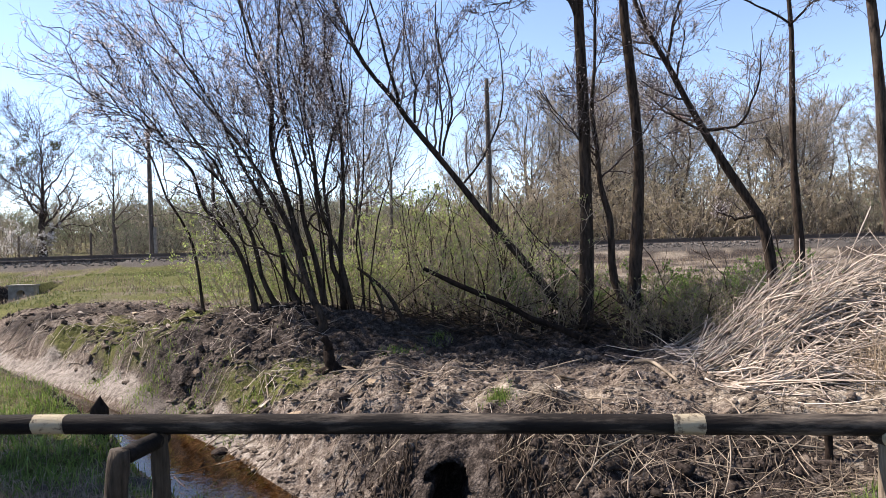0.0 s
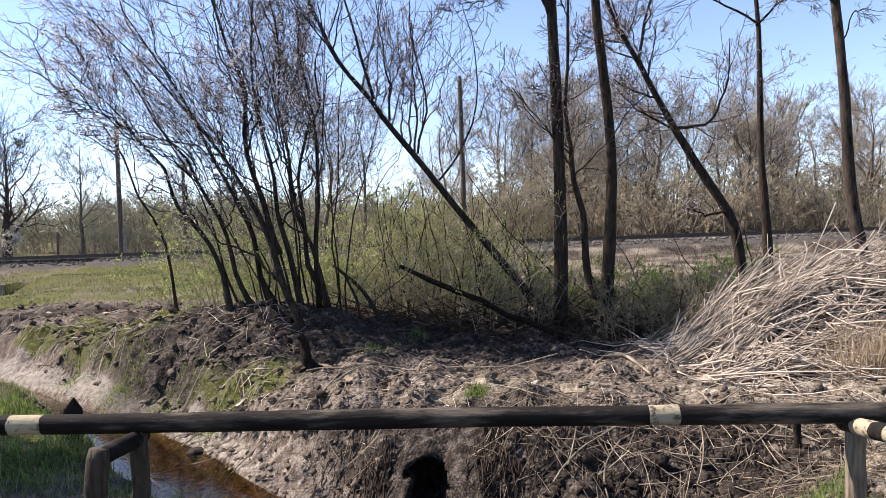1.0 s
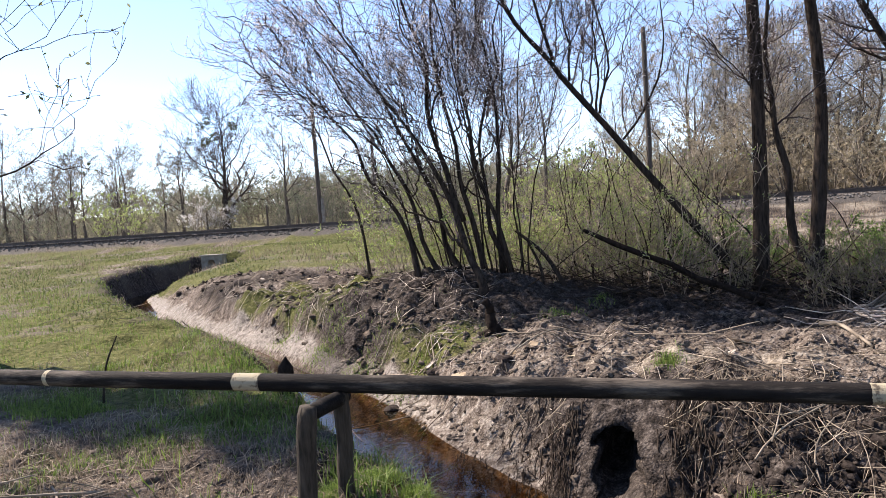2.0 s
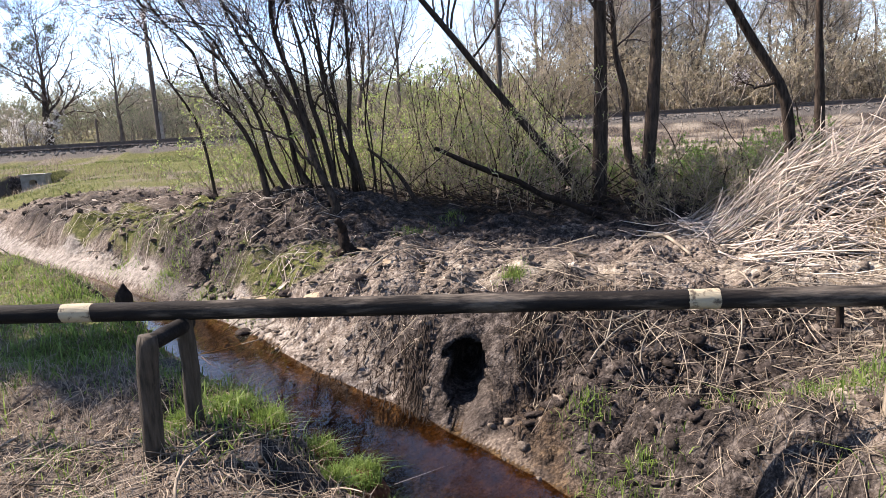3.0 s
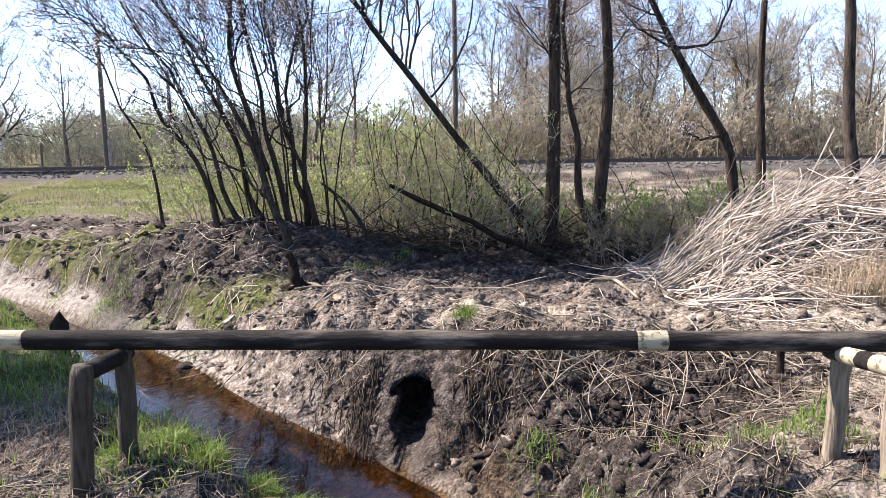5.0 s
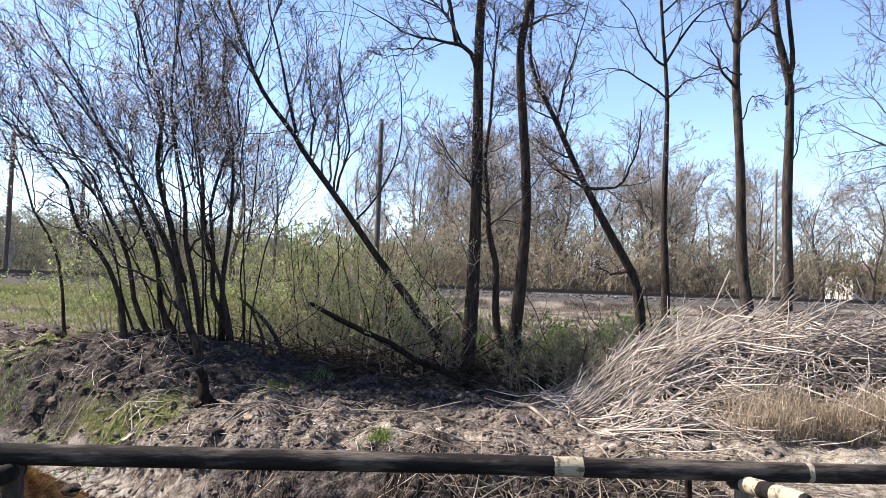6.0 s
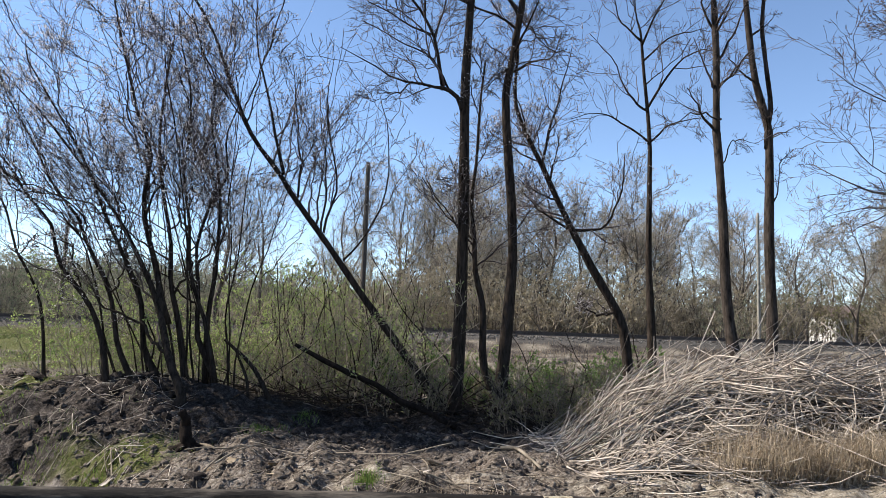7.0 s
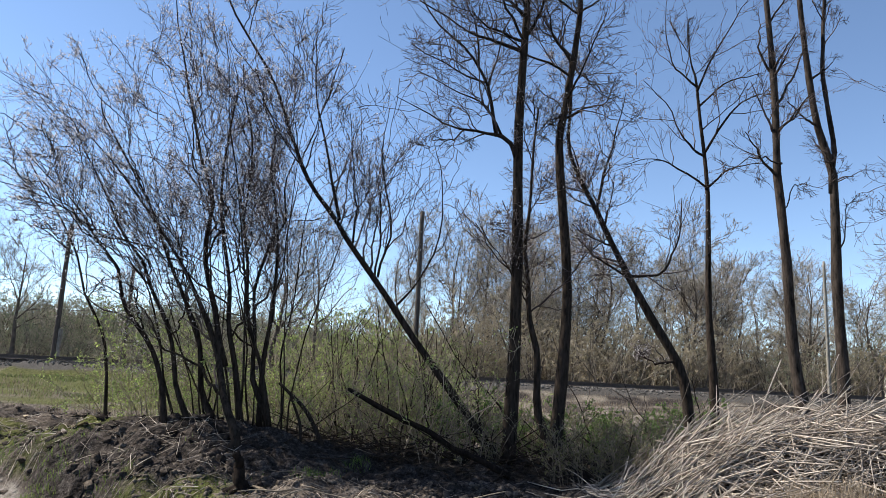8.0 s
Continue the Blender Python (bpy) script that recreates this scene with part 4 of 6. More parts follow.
def willow_clump():
    """The big many-stemmed bush on the mound."""
    g = np.random.default_rng(31)
    base = (-2.9, 9.6, 0.7)
    t = thing("willow_bush", "large many-stemmed willow bush with fine twigs and catkins", "bush", at=base)

    def add(n, me, lab="", stuff=False):
        ob = part(n, me, t, lab)
        ob.location = [-c for c in base]
        if stuff:
            ob["kind"] = "stuff"
    outer = [([(-3.50, 9.6, 0.6), (-3.79, 9.55, 1.53), (-4.19, 9.5, 2.27), (-4.60, 9.45, 3.03), (-5.07, 9.4, 3.65), (-5.85, 9.3, 4.4)], 0.05),
            ([(-3.25, 9.65, 0.6), (-3.53, 9.65, 1.54), (-3.94, 9.65, 2.44), (-4.26, 9.65, 3.13), (-4.90, 9.65, 4.15), (-5.3, 9.65, 4.8)], 0.045),
            ([(-2.84, 9.6, 0.6), (-3.15, 9.6, 1.56), (-3.52, 9.6, 2.46), (-3.94, 9.6, 3.39), (-4.60, 9.6, 4.59), (-5.0, 9.6, 5.3)], 0.05),
            ([(-2.5, 8.95, 0.42), (-2.62, 9.1, 0.85), (-2.85, 9.4, 1.57), (-3.28, 9.5, 2.39), (-3.75, 9.55, 3.16), (-4.68, 9.6, 4.25), (-5.4, 9.6, 4.9)], 0.075)]
    inner = [([(-2.80, 9.45, 1.5), (-3.13, 9.5, 2.63), (-3.31, 9.5, 3.83), (-3.54, 9.5, 4.82), (-3.87, 9.5, 5.92), (-4.06, 9.5, 6.95)], 0.05),
            ([(-2.50, 9.5, 0.6), (-2.71, 9.55, 1.73), (-2.92, 9.6, 2.65), (-3.08, 9.65, 3.84), (-3.08, 9.7, 5.1), (-3.2, 9.7, 5.9)], 0.05),
            ([(-2.20, 9.65, 0.7), (-2.50, 9.7, 1.89), (-2.41, 9.75, 3.07), (-2.25, 9.8, 3.88), (-2.19, 9.85, 5.15)], 0.045),
            ([(-2.32, 9.7, 0.7), (-2.37, 9.7, 2.21), (-2.29, 9.7, 3.47), (-2.48, 9.7, 4.7), (-2.6, 9.7, 5.6)], 0.042),
            ([(-2.15, 9.6, 0.6), (-2.62, 9.55, 2.6), (-2.68, 9.5, 4.27), (-2.99, 9.5, 5.79)], 0.04)]
    stems = [stem(p, r * 0.85, 0.007, 22, 0.06, g) for p, r in outer + inner]
    for k in range(15):
        bx, by = g.uniform(-3.5, -1.9), g.uniform(9.3, 10.2)
        lean, dep = (bx + 2.5) * g.uniform(0.5, 1.4) + g.uniform(-1.5, 0.2), g.normal() * 0.7
        h = g.uniform(2.2, 5.6)
        p = [(bx, by, float(gz(bx, by)) - 0.1), (bx + lean * 0.25, by + dep * 0.2, 0.7 + h * 0.3), (bx + lean * 0.75, by + dep * 0.6, 0.7 + h * 0.66), (bx + lean * 1.4, by + dep, 0.7 + h)]
        stems.append(stem(p, g.uniform(0.008, 0.018), 0.004, 22, 0.05, g))
    for p, r in stems:
        add("stem", tubes("stem", [(p[None], r[None], 9)], BARK))
    Q0, S0 = np.array([s[0] for s in stems[:9]]), np.array([s[1] for s in stems[:9]])
    Qa, Sa = spawn(Q0, S0, 4, 0.22, 0.7, 34, 0.45, 0.5, 0.006, 0.22, 22, 0.1, g)
    Qa[:, :, 0] -= 0.45 * np.linspace(0, 1, 22)[None] ** 1.5
    add("bough_tangle", tubes("bough_tangle", [(Qa, Sa, 6)], BARK), stuff=True)
    stems = stems + [(Qa[k], Sa[k]) for k in range(len(Qa))]
    P0, R0 = np.array([s[0] for s in stems]), np.array([s[1] for s in stems])
    Pa, Ra = spawn(P0, R0, 8, 0.25, 0.98, 42, 0.34, 0.42, 0.0042, 0.25, 10, 0.11, g)
    Pa[:, :, 0] -= 0.12 * np.linspace(0, 1, 10)[None] ** 1.5
    Pb, Rb = spawn(Pa, Ra, 6, 0.12, 1.0, 40, 0.52, 0.6, 0.0026, 0.2, 7, 0.1, g)
    Pc, Rc = spawn(Pb, Rb, 4, 0.1, 1.0, 50, 0.55, 0.7, 0.0016, 0.25, 4, 0.08, g)
    add("branchwork", tubes("branchwork", [(Pa, Ra, 5), (Pb, Rb, 4)], TWIG), stuff=True)
    add("crown", tubes("crown", [(Pc, Rc, 3)], TWIG), stuff=True)
    pos, way = along(Pc, 4, g, 0.1)
    add("catkin_sprinkle", bits("catkin_sprinkle", pos, way + 0.5 * g.normal(size=pos.shape), 0.024, 0.013, CATKIN, g), stuff=True)


willow_clump()
tree("young_tree", "thin leaning sapling beside the willow bush", [([(-4.63, 10.4, 0.4), (-4.72, 10.4, 1.0), (-4.91, 10.4, 1.89), (-5.36, 10.4, 2.88), (-5.8, 10.4, 3.63), (-6.4, 10.4, 4.5)], 0.03, 0.008)], [], 33, n1=10, ratio=0.25, u0=0.4, n2=5, n3=4, bud=CATKIN)


# ---- undergrowth: thin shrubs just breaking into leaf ----
def shrub(name, label, seed, h, spread, stems, leaf, nleaf, size, twig=TWIG, r=0.012, far=1.0):
    g = np.random.default_rng(seed)
    t = thing(name, label, "shrub", "undergrowth among the trees")
    a, rr = g.uniform(0, 2 * np.pi, stems), spread * 0.5 * np.sqrt(g.uniform(0, 1, stems))
    b0 = np.stack([rr * np.cos(a), rr * np.sin(a), np.full(stems, -0.1)], 1)
    out = np.stack([np.cos(a), np.sin(a), 0 * a], 1) * g.uniform(0.0, 0.5, (stems, 1)) * h + np.stack([g.normal(size=stems), g.normal(size=stems), 0 * a], 1) * 0.2 * h
    hh = h * g.uniform(0.5, 1.1, stems)
    s = np.linspace(0, 1, 9)
    P0 = b0[:, None] + out[:, None] * (s ** 1.4)[None, :, None] + np.array([0, 0, 1.0]) * (hh[:, None] * s[None])[:, :, None]
    P0 = P0 + np.cumsum(g.normal(size=P0.shape) * 0.02 * h, axis=1)
    R0 = r * (1 - 0.75 * s)[None] * g.uniform(0.5, 1.2, (stems, 1))
    if far > 1.0:
        P0, R0 = P0[:, ::2], R0[:, ::2]
    Pa, Ra = spawn(P0, R0, 6 if far == 1.0 else 5, 0.2, 1.0, 52, 0.36, 0.6, 0.003 * far, 0.3, 6 if far == 1.0 else 3, 0.16, g)
    Pb, Rb = spawn(Pa, Ra, 4 if far == 1.0 else 3, 0.15, 1.0, 50, 0.5, 0.7, 0.0025 * far, 0.25, 4 if far == 1.0 else 2, 0.14, g)
    part("stem_tangle", tubes("stem_tangle", [(P0, R0, 5 if far == 1.0 else 3)], twig if far == 1.0 else BARK_HAZED), t)["kind"] = "stuff"
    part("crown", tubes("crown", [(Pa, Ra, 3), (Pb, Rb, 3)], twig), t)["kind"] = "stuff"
    if nleaf:
        pos, way = along(Pb, nleaf, g, 0.1)
        part("foliage", bits("foliage", pos, way + g.normal(size=pos.shape), size, size * 0.55, leaf, g), t)["kind"] = "stuff"
    return t


def scatter(kinds, places, g, lo=0.8, hi=1.2):
    """Copies of the given things at (x, y); the first of each kind is placed too."""
    used = set()
    for x, y in places:
        k = int(g.integers(len(kinds)))
        m = pose(x, y, float(gz(x, y)), 0, 0, g.uniform(0, 360))
        if k in used:
            ob = copy_thing(kinds[k], m)
        else:
            ob = kinds[k]
            ob.matrix_basis = m
            used.add(k)
        s = g.uniform(lo, hi)
        ob.scale = (s * g.uniform(0.9, 1.1), s * g.uniform(0.9, 1.1), s)
    for k, ob in enumerate(kinds):
        if k not in used:
            x, y = places[0]
            ob.matrix_basis = pose(x + 0.5, y + 0.5, float(gz(x + 0.5, y + 0.5)))


gs = np.random.default_rng(41)
green = [shrub("leafing_shrub", "thin-stemmed shrub with fresh green leaves", 50 + k, 1.7, 1.3, 18, LEAF, 5, 0.036, SHRUB_TWIG, 0.009) for k in range(3)]
scatter(green, [(x, y) for x, y in zip(gs.uniform(-2.6, -0.2, 5), gs.uniform(10.6, 14.0, 5))] + [(-4.4, 11.6), (-3.8, 11.9), (-0.3, 12.4)], gs, 0.6, 1.3)
left_green = [shrub("leafing_shrub", "bushy shrub bright with fresh green leaves", 56 + k, 1.7, 1.4, 18, LEAF, 6, 0.038, SHRUB_TWIG, 0.009) for k in range(2)]
scatter(left_green, [(-4.3, 11.3), (-4.9, 11.9), (-3.3, 11.5), (-2.2, 11.2), (-1.5, 11.0), (-1.9, 12.2)], gs, 0.6, 1.15)
brown = [shrub("bare_shrub", "tangled bare brown shrub with tiny buds", 60 + k, 1.5, 1.3, 18, LEAF, 3, 0.032, SHRUB_TWIG, 0.010) for k in range(3)]
scatter(brown, [(x, y) for x, y in zip(gs.uniform(-1.8, 0.9, 4), gs.uniform(10.2, 13.5, 4))] + [(-0.6, 10.2), (0.2, 10.0), (-1.3, 10.3)], gs, 0.6, 1.25)
low_green = [shrub("leafing_shrub", "low shrub with small dull green leaves", 64 + k, 1.0, 1.2, 22, LEAF_DARK, 10, 0.038, TWIG, 0.008) for k in range(2)]
scatter(low_green, [(2.35, 10.9), (2.9, 11.2), (3.3, 11.6), (2.6, 11.9), (1.4, 10.9), (0.7, 11.2), (3.9, 12.0), (1.9, 11.6), (4.6, 12.6)], gs, 0.6, 1.05)
low = [shrub("low_bramble", "low tangle of dead bramble and grass stems", 70 + k, 0.75, 1.0, 18, LEAF_OLIVE, 2, 0.03, STRAW_DULL, 0.007) for k in range(2)]
scatter(low, [(2.2, 9.6), (2.7, 9.3), (3.0, 9.9), (2.4, 10.3), (3.3, 10.5), (1.2, 10.6), (0.3, 10.7), (-0.5, 10.7), (-1.3, 10.6), (3.6, 10.0), (2.9, 8.9), (0.6, 9.9), (4.6, 11.2), (5.2, 11.8), (2.5, 8.7), (1.9, 9.0)], gs, 0.8, 1.3)

POLES = [[(1.25, 10.6, 0.2), (1.05, 10.6, 0.97), (0.39, 10.6, 1.78), (-0.22, 10.6, 2.65)], [(2.5, 10.6, 0.1), (2.32, 10.6, 0.83), (1.98, 10.6, 1.58)],
         [(3.4, 10.6, 0.1), (3.24, 10.6, 0.77), (3.04, 10.6, 1.19), (2.8, 10.6, 1.65)], [(4.12, 10.6, 0.1), (3.98, 10.6, 1.13), (3.86, 10.6, 1.74)]]
for k in range(26):
    bx, by, bh = gs.uniform(-2.3, 0.9), gs.uniform(10.2, 11.6), gs.uniform(1.1, 2.1)
    b0, lx = float(gz(bx, by)), gs.normal() * 0.3
    POLES.append([(bx, by, b0 - 0.1), (bx + lx * 0.3, by, b0 + bh * 0.4), (bx + lx, by + 0.1, b0 + bh)])
for pts in POLES:
    p, r = stem(pts, gs.uniform(0.011, 0.021), 0.005, 14, 0.03, gs, 0.0)
    q, s = spawn(p[None], r[None], 5, 0.4, 1.0, 45, 0.3, 0.6, 0.004, 0.3, 6, 0.1, gs)
    ob = new("bare_sapling", tubes("bare_sapling", [(p[None], r[None], 7), (q, s, 4)], BARK))
    tagged(ob, "thin dark bare sapling leaning among the trees", "sapling", "leaning saplings")

fallen = new("fallen_log", log_mesh("fallen_log", (1.0, 9.05, 0.32), (-1.1, 9.25, 1.30), 0.05, 0.026, BARK_WET, 8, 12, 40, 0.12))
tagged(fallen, "dark fallen trunk propped up at a slant", "log")
broken = new("fallen_branch", tubes("fallen_branch", [(line([(-2.1, 9.7, 1.32), (-1.69, 9.6, 0.97), (-1.40, 9.5, 0.5)], 14)[None], np.linspace(0.02, 0.036, 14)[None], 9),
                                                     (line([(-1.95, 9.68, 1.2), (-1.75, 9.55, 0.8), (-1.7, 9.4, 0.5)], 10)[None], np.linspace(0.015, 0.026, 10)[None], 8)], BARK))
tagged(broken, "dark broken branch arched against the mound", "branch")


def build_brushwood():
    """Dark dead branches lying and leaning in the hollow under the trees."""
    g = np.random.default_rng(44)
    n = 170
    x, y = g.uniform(-1.9, 2.6, n), np.clip(9.75 + g.normal(size=n) * 0.4, 9.0, 10.8)
    P, R = lying(n, x, y, g, 0.8, 0.05, 0.35, 0.004, 0.012, 8, 0.09)
    Q, S = spawn(P, R, 3, 0.2, 1.0, 45, 0.4, 0.6, 0.0025, 0.2, 5, 0.1, g)
    tagged(new("brushwood", tubes("brushwood", [(P, R, 5), (Q, S, 3)], BARK)), "dark dead branches heaped under the trees", "brushwood", kind="stuff")


def build_stump():
    base = (-1.95, 7.6, 0.17)
    t = thing("tree_stump", "short black rotten stump with spread roots", "stump", at=base)
    part("stump_body", log_mesh("stump_body", (0.02, 0, -0.1), (-0.10, 0, 0.50), 0.078, 0.045, BARK_WET, 9, 14, 30, 0.12), t)
    g = np.random.default_rng(9)
    for k in range(6):
        a = k * 1.05 + g.uniform(-0.3, 0.3)
        L = g.uniform(0.2, 0.38)
        p = line([(0, 0, 0.12), (math.cos(a) * L * 0.5, math.sin(a) * L * 0.5, 0.06), (math.cos(a) * L, math.sin(a) * L, -0.03)], 10)
        part("root", tubes("root", [(p[None], np.linspace(0.055, 0.015, 10)[None], 8)], BARK_WET), t)


build_stump()


# ---- dry reeds ----
def heap_height(x, y):
    """The pile's outline over the ground: a steep butt end, then a long low crest."""
    u = 0.80 * step(1.95, 3.0, x) + 0.20 * step(2.8, 4.8, x)
    back = np.exp(-(np.clip(np.abs(y - 7.95) - 0.2, 0, 9) / np.where(y < 7.95, 0.85, 1.0)) ** 2)
    return 1.02 * u * back * step(10.5, 7.6, x) * (1 + 0.14 * fbm(x, y, 0.9, 77, 3))


def build_heap():
    g = np.random.default_rng(81)
    o0 = np.array([3.5, 7.6, 0.2])
    t = thing("reed_heap", "large bleached heap of cut dry reeds, stalks fanning sideways", "reed heap", at=o0)

    def settle(P):
        P[..., 2] = np.maximum(P[..., 2], gz(P[..., 0], P[..., 1]) + 0.01)
        return P

    def stalks(x, y, frac, length, ang, angsd, tiltsd, r0, r1, bend=0.02, kinked=0.2, lift=0.0):
        """Reeds lying along the pile's slope at x, y; frac: how deep in the pile."""
        m = len(x)
        a = np.radians(ang + angsd * g.normal(size=m))
        L = length * g.uniform(0.5, 1.25, m)
        dx, dy = np.cos(a), np.sin(a)
        h0 = gz(x, y) + frac * heap_height(x, y)
        k = 0.45 * L
        h1 = gz(x + dx * k, y + dy * k) + frac * heap_height(x + dx * k, y + dy * k)
        e = np.arctan2(h1 - h0, k) * 0.92 + np.radians(lift + tiltsd * g.normal(size=m))
        d = np.stack([dx * np.cos(e), dy * np.cos(e), np.sin(e)], 1)
        s = np.linspace(0, 1, 6)
        sag = g.normal(size=(m, 3)) * bend
        P = np.stack([x, y, h0], 1)[:, None] + d[:, None] * (L[:, None] * s)[:, :, None] + (sag * L[:, None])[:, None] * (4 * s * (1 - s))[None, :, None]
        turn = g.normal(size=(m, 3)) * 0.4 * (g.uniform(0, 1, (m, 1)) < kinked)
        P = P + (turn * L[:, None])[:, None] * np.clip(s[None] - g.uniform(0.3, 0.8, (m, 1)), 0, 1)[:, :, None]
        return settle(P), g.uniform(r0, r1, m)[:, None] * (1 - 0.5 * s)[None]

    def spread(m, x0, x1):
        return g.uniform(x0, x1, m), np.clip(7.75 + g.normal(size=m) * 0.62, 6.55, 9.4)
    groups = []
    # armfuls thrown down one over another, each with a heading of its own
    for k in range(270):
        cx, cy = 1.85 + 6.0 * g.uniform() ** 1.25, float(np.clip(7.7 + g.normal() * 0.6, 6.7, 9.3))
        m = int(g.integers(5, 13))
        x, y = cx + g.normal(size=m) * 0.13, cy + g.normal(size=m) * 0.11
        groups.append(stalks(x, y, g.uniform(0.7, 1.06), g.uniform(0.55, 1.3), 8 + 38 * g.normal(), 18, 11, 0.005, 0.0115, 0.045, 0.45, lift=float(7 * g.normal())))
    # single reeds between them, most along the pile, some across it
    groups.append(stalks(*spread(700, 1.9, 7.6), g.uniform(0.75, 1.05, 700), 0.7, 6, 42, 15, 0.004, 0.010, 0.04, 0.5))
    groups.append(stalks(*spread(750, 1.95, 7.6), g.uniform(0.75, 1.02, 750), 0.45, 0, 80, 20, 0.003, 0.007, 0.07, 0.6))
    # the fan of butts rising at the thin end
    m = 110
    groups.append(stalks(g.uniform(1.9, 2.65, m), 7.3 + g.normal(size=m) * 0.38, g.uniform(0.5, 1.0, m), 1.5, 8, 14, 6, 0.005, 0.011, lift=5.0))
    # trampled reeds along the foot
    m = 420
    groups.append(stalks(g.uniform(2.1, 5.0, m), 6.75 + g.normal(size=m) * 0.22, np.full(m, 0.8), 0.5, 10, 50, 8, 0.003, 0.008, 0.06, 0.5))
    P, R = np.concatenate([q[0] for q in groups]), np.concatenate([q[1] for q in groups])
    # nothing stands up alone at the toe
    high = (P[:, :, 2] - gz(P[:, :, 0], P[:, :, 1]) - 0.9 * heap_height(P[:, :, 0], P[:, :, 1])).max(1)
    keep = (high < 0.3) | (P[:, :, 0].min(1) > 2.6)
    P, R = P[keep], R[keep]
    front = np.argsort(P[:, 0, 1] + 0.15 * P[:, 0, 0] - 0.9 * P[:, 2, 2])
    near, rest = front[:290], front[290:]
    ob = part("loose_reed", tubes("loose_reed", [(P[rest], R[rest], 4)], STRAW), t)
    ob.location = -o0
    ob["kind"] = "stuff"
    for k in near:
        o = P[k, 0].copy()
        part("stalk", tubes("stalk", [(P[k:k + 1] - o, R[k:k + 1], 4)], STRAW), t).location = o - o0
    # long reeds standing out over the crest
    m = 70
    xx, yy = g.uniform(2.4, 6.6, m), 8.0 + g.normal(size=m) * 0.35
    Pt, Rt = stalks(xx, yy, np.full(m, 0.93), 1.25, 6, 14, 6, 0.004, 0.008, 0.03, 0.15, lift=15.0)
    ob = part("long_reed", tubes("long_reed", [(Pt, Rt, 5)], STRAW), t)
    ob.location = -o0
    ob["kind"] = "stuff"
    # dark sheet inside the pile, its colour standing for shade between the reeds
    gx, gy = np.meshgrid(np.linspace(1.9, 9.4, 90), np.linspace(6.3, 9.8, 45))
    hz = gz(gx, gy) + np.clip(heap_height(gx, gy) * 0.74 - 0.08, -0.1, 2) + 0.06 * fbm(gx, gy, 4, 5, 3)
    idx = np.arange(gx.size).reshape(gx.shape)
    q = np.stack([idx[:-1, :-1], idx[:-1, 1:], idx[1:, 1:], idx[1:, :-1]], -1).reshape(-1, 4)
    part("gap_shade_core", make_mesh("gap_shade_core", np.stack([gx, gy, hz], -1).reshape(-1, 3), [q], GAP_SHADE), t, "dark sheet inside the heap, coloured as the shade between reeds").location = -o0


build_heap()


def blades(name, pos, h, w, lean, mat, g):
    """Grass: tapering bent blades."""
    n = len(pos)
    a = g.uniform(0, 2 * np.pi, n)
    side = np.stack([np.cos(a), np.sin(a), 0 * a], 1)
    b = g.uniform(0, 2 * np.pi, n)
    out = np.stack([np.cos(b), np.sin(b), 0 * b], 1) * (np.abs(g.normal(size=n)) * lean)[:, None]
    hh, ww = (h * g.uniform(0.45, 1.3, n))[:, None], (w * g.uniform(0.6, 1.3, n))[:, None]
    up = np.array([[0, 0, 1.0]])
    mid = pos + hh * (0.55 * up + 0.25 * out)
    tip = pos + hh * (up * (1 - 0.3 * np.minimum(np.linalg.norm(out, axis=1), 1.5)[:, None]) + out)
    v = np.stack([pos - side * ww, pos + side * ww, mid + side * ww * 0.7, mid - side * ww * 0.7, tip], 1)
    i = np.arange(n * 5).reshape(n, 5)
    return make_mesh(name, v.reshape(-1, 3), [i[:, [0, 1, 2, 3]], i[:, [3, 2, 4]]], mat, False)


def on_ground(x, y, lift=0.0):
    return np.stack([x, y, gz(x, y) + lift], 1)


def lying(n, x, y, g, length, lift, tilt, r0, r1, K=4, bend=0.045):
    """Stalks lying about on the ground at x, y."""
    a = g.uniform(0, 2 * np.pi, n)
    L = length * g.uniform(0.4, 1.5, n)
    d = np.stack([np.cos(a), np.sin(a)], 1)
    s = np.linspace(-0.5, 0.5, K)
    nrm = np.stack([-d[:, 1], d[:, 0]], 1)
    arc = (g.normal(size=n) * bend * L)[:, None] * (1 - 4 * s ** 2)[None]
    X = x[:, None] + d[:, :1] * L[:, None] * s + nrm[:, :1] * arc
    Y = y[:, None] + d[:, 1:] * L[:, None] * s + nrm[:, 1:] * arc
    Z0 = gz(X, Y)
    rise = (np.abs(g.normal(size=n)) * tilt * L)[:, None] * (s + 0.5)
    chord = Z0[:, :1] + (Z0[:, -1:] - Z0[:, :1]) * (s + 0.5)
    Z = chord + 0.75 * np.clip((Z0 - chord).max(1, keepdims=True), 0, 0.08) + 0.15 * (Z0 - chord) + lift * g.uniform(0.2, 1, (n, 1)) + rise
    R = g.uniform(r0, r1, n)[:, None] * np.linspace(1, 0.6, K)[None]
    return np.stack([X, Y, Z], -1), R


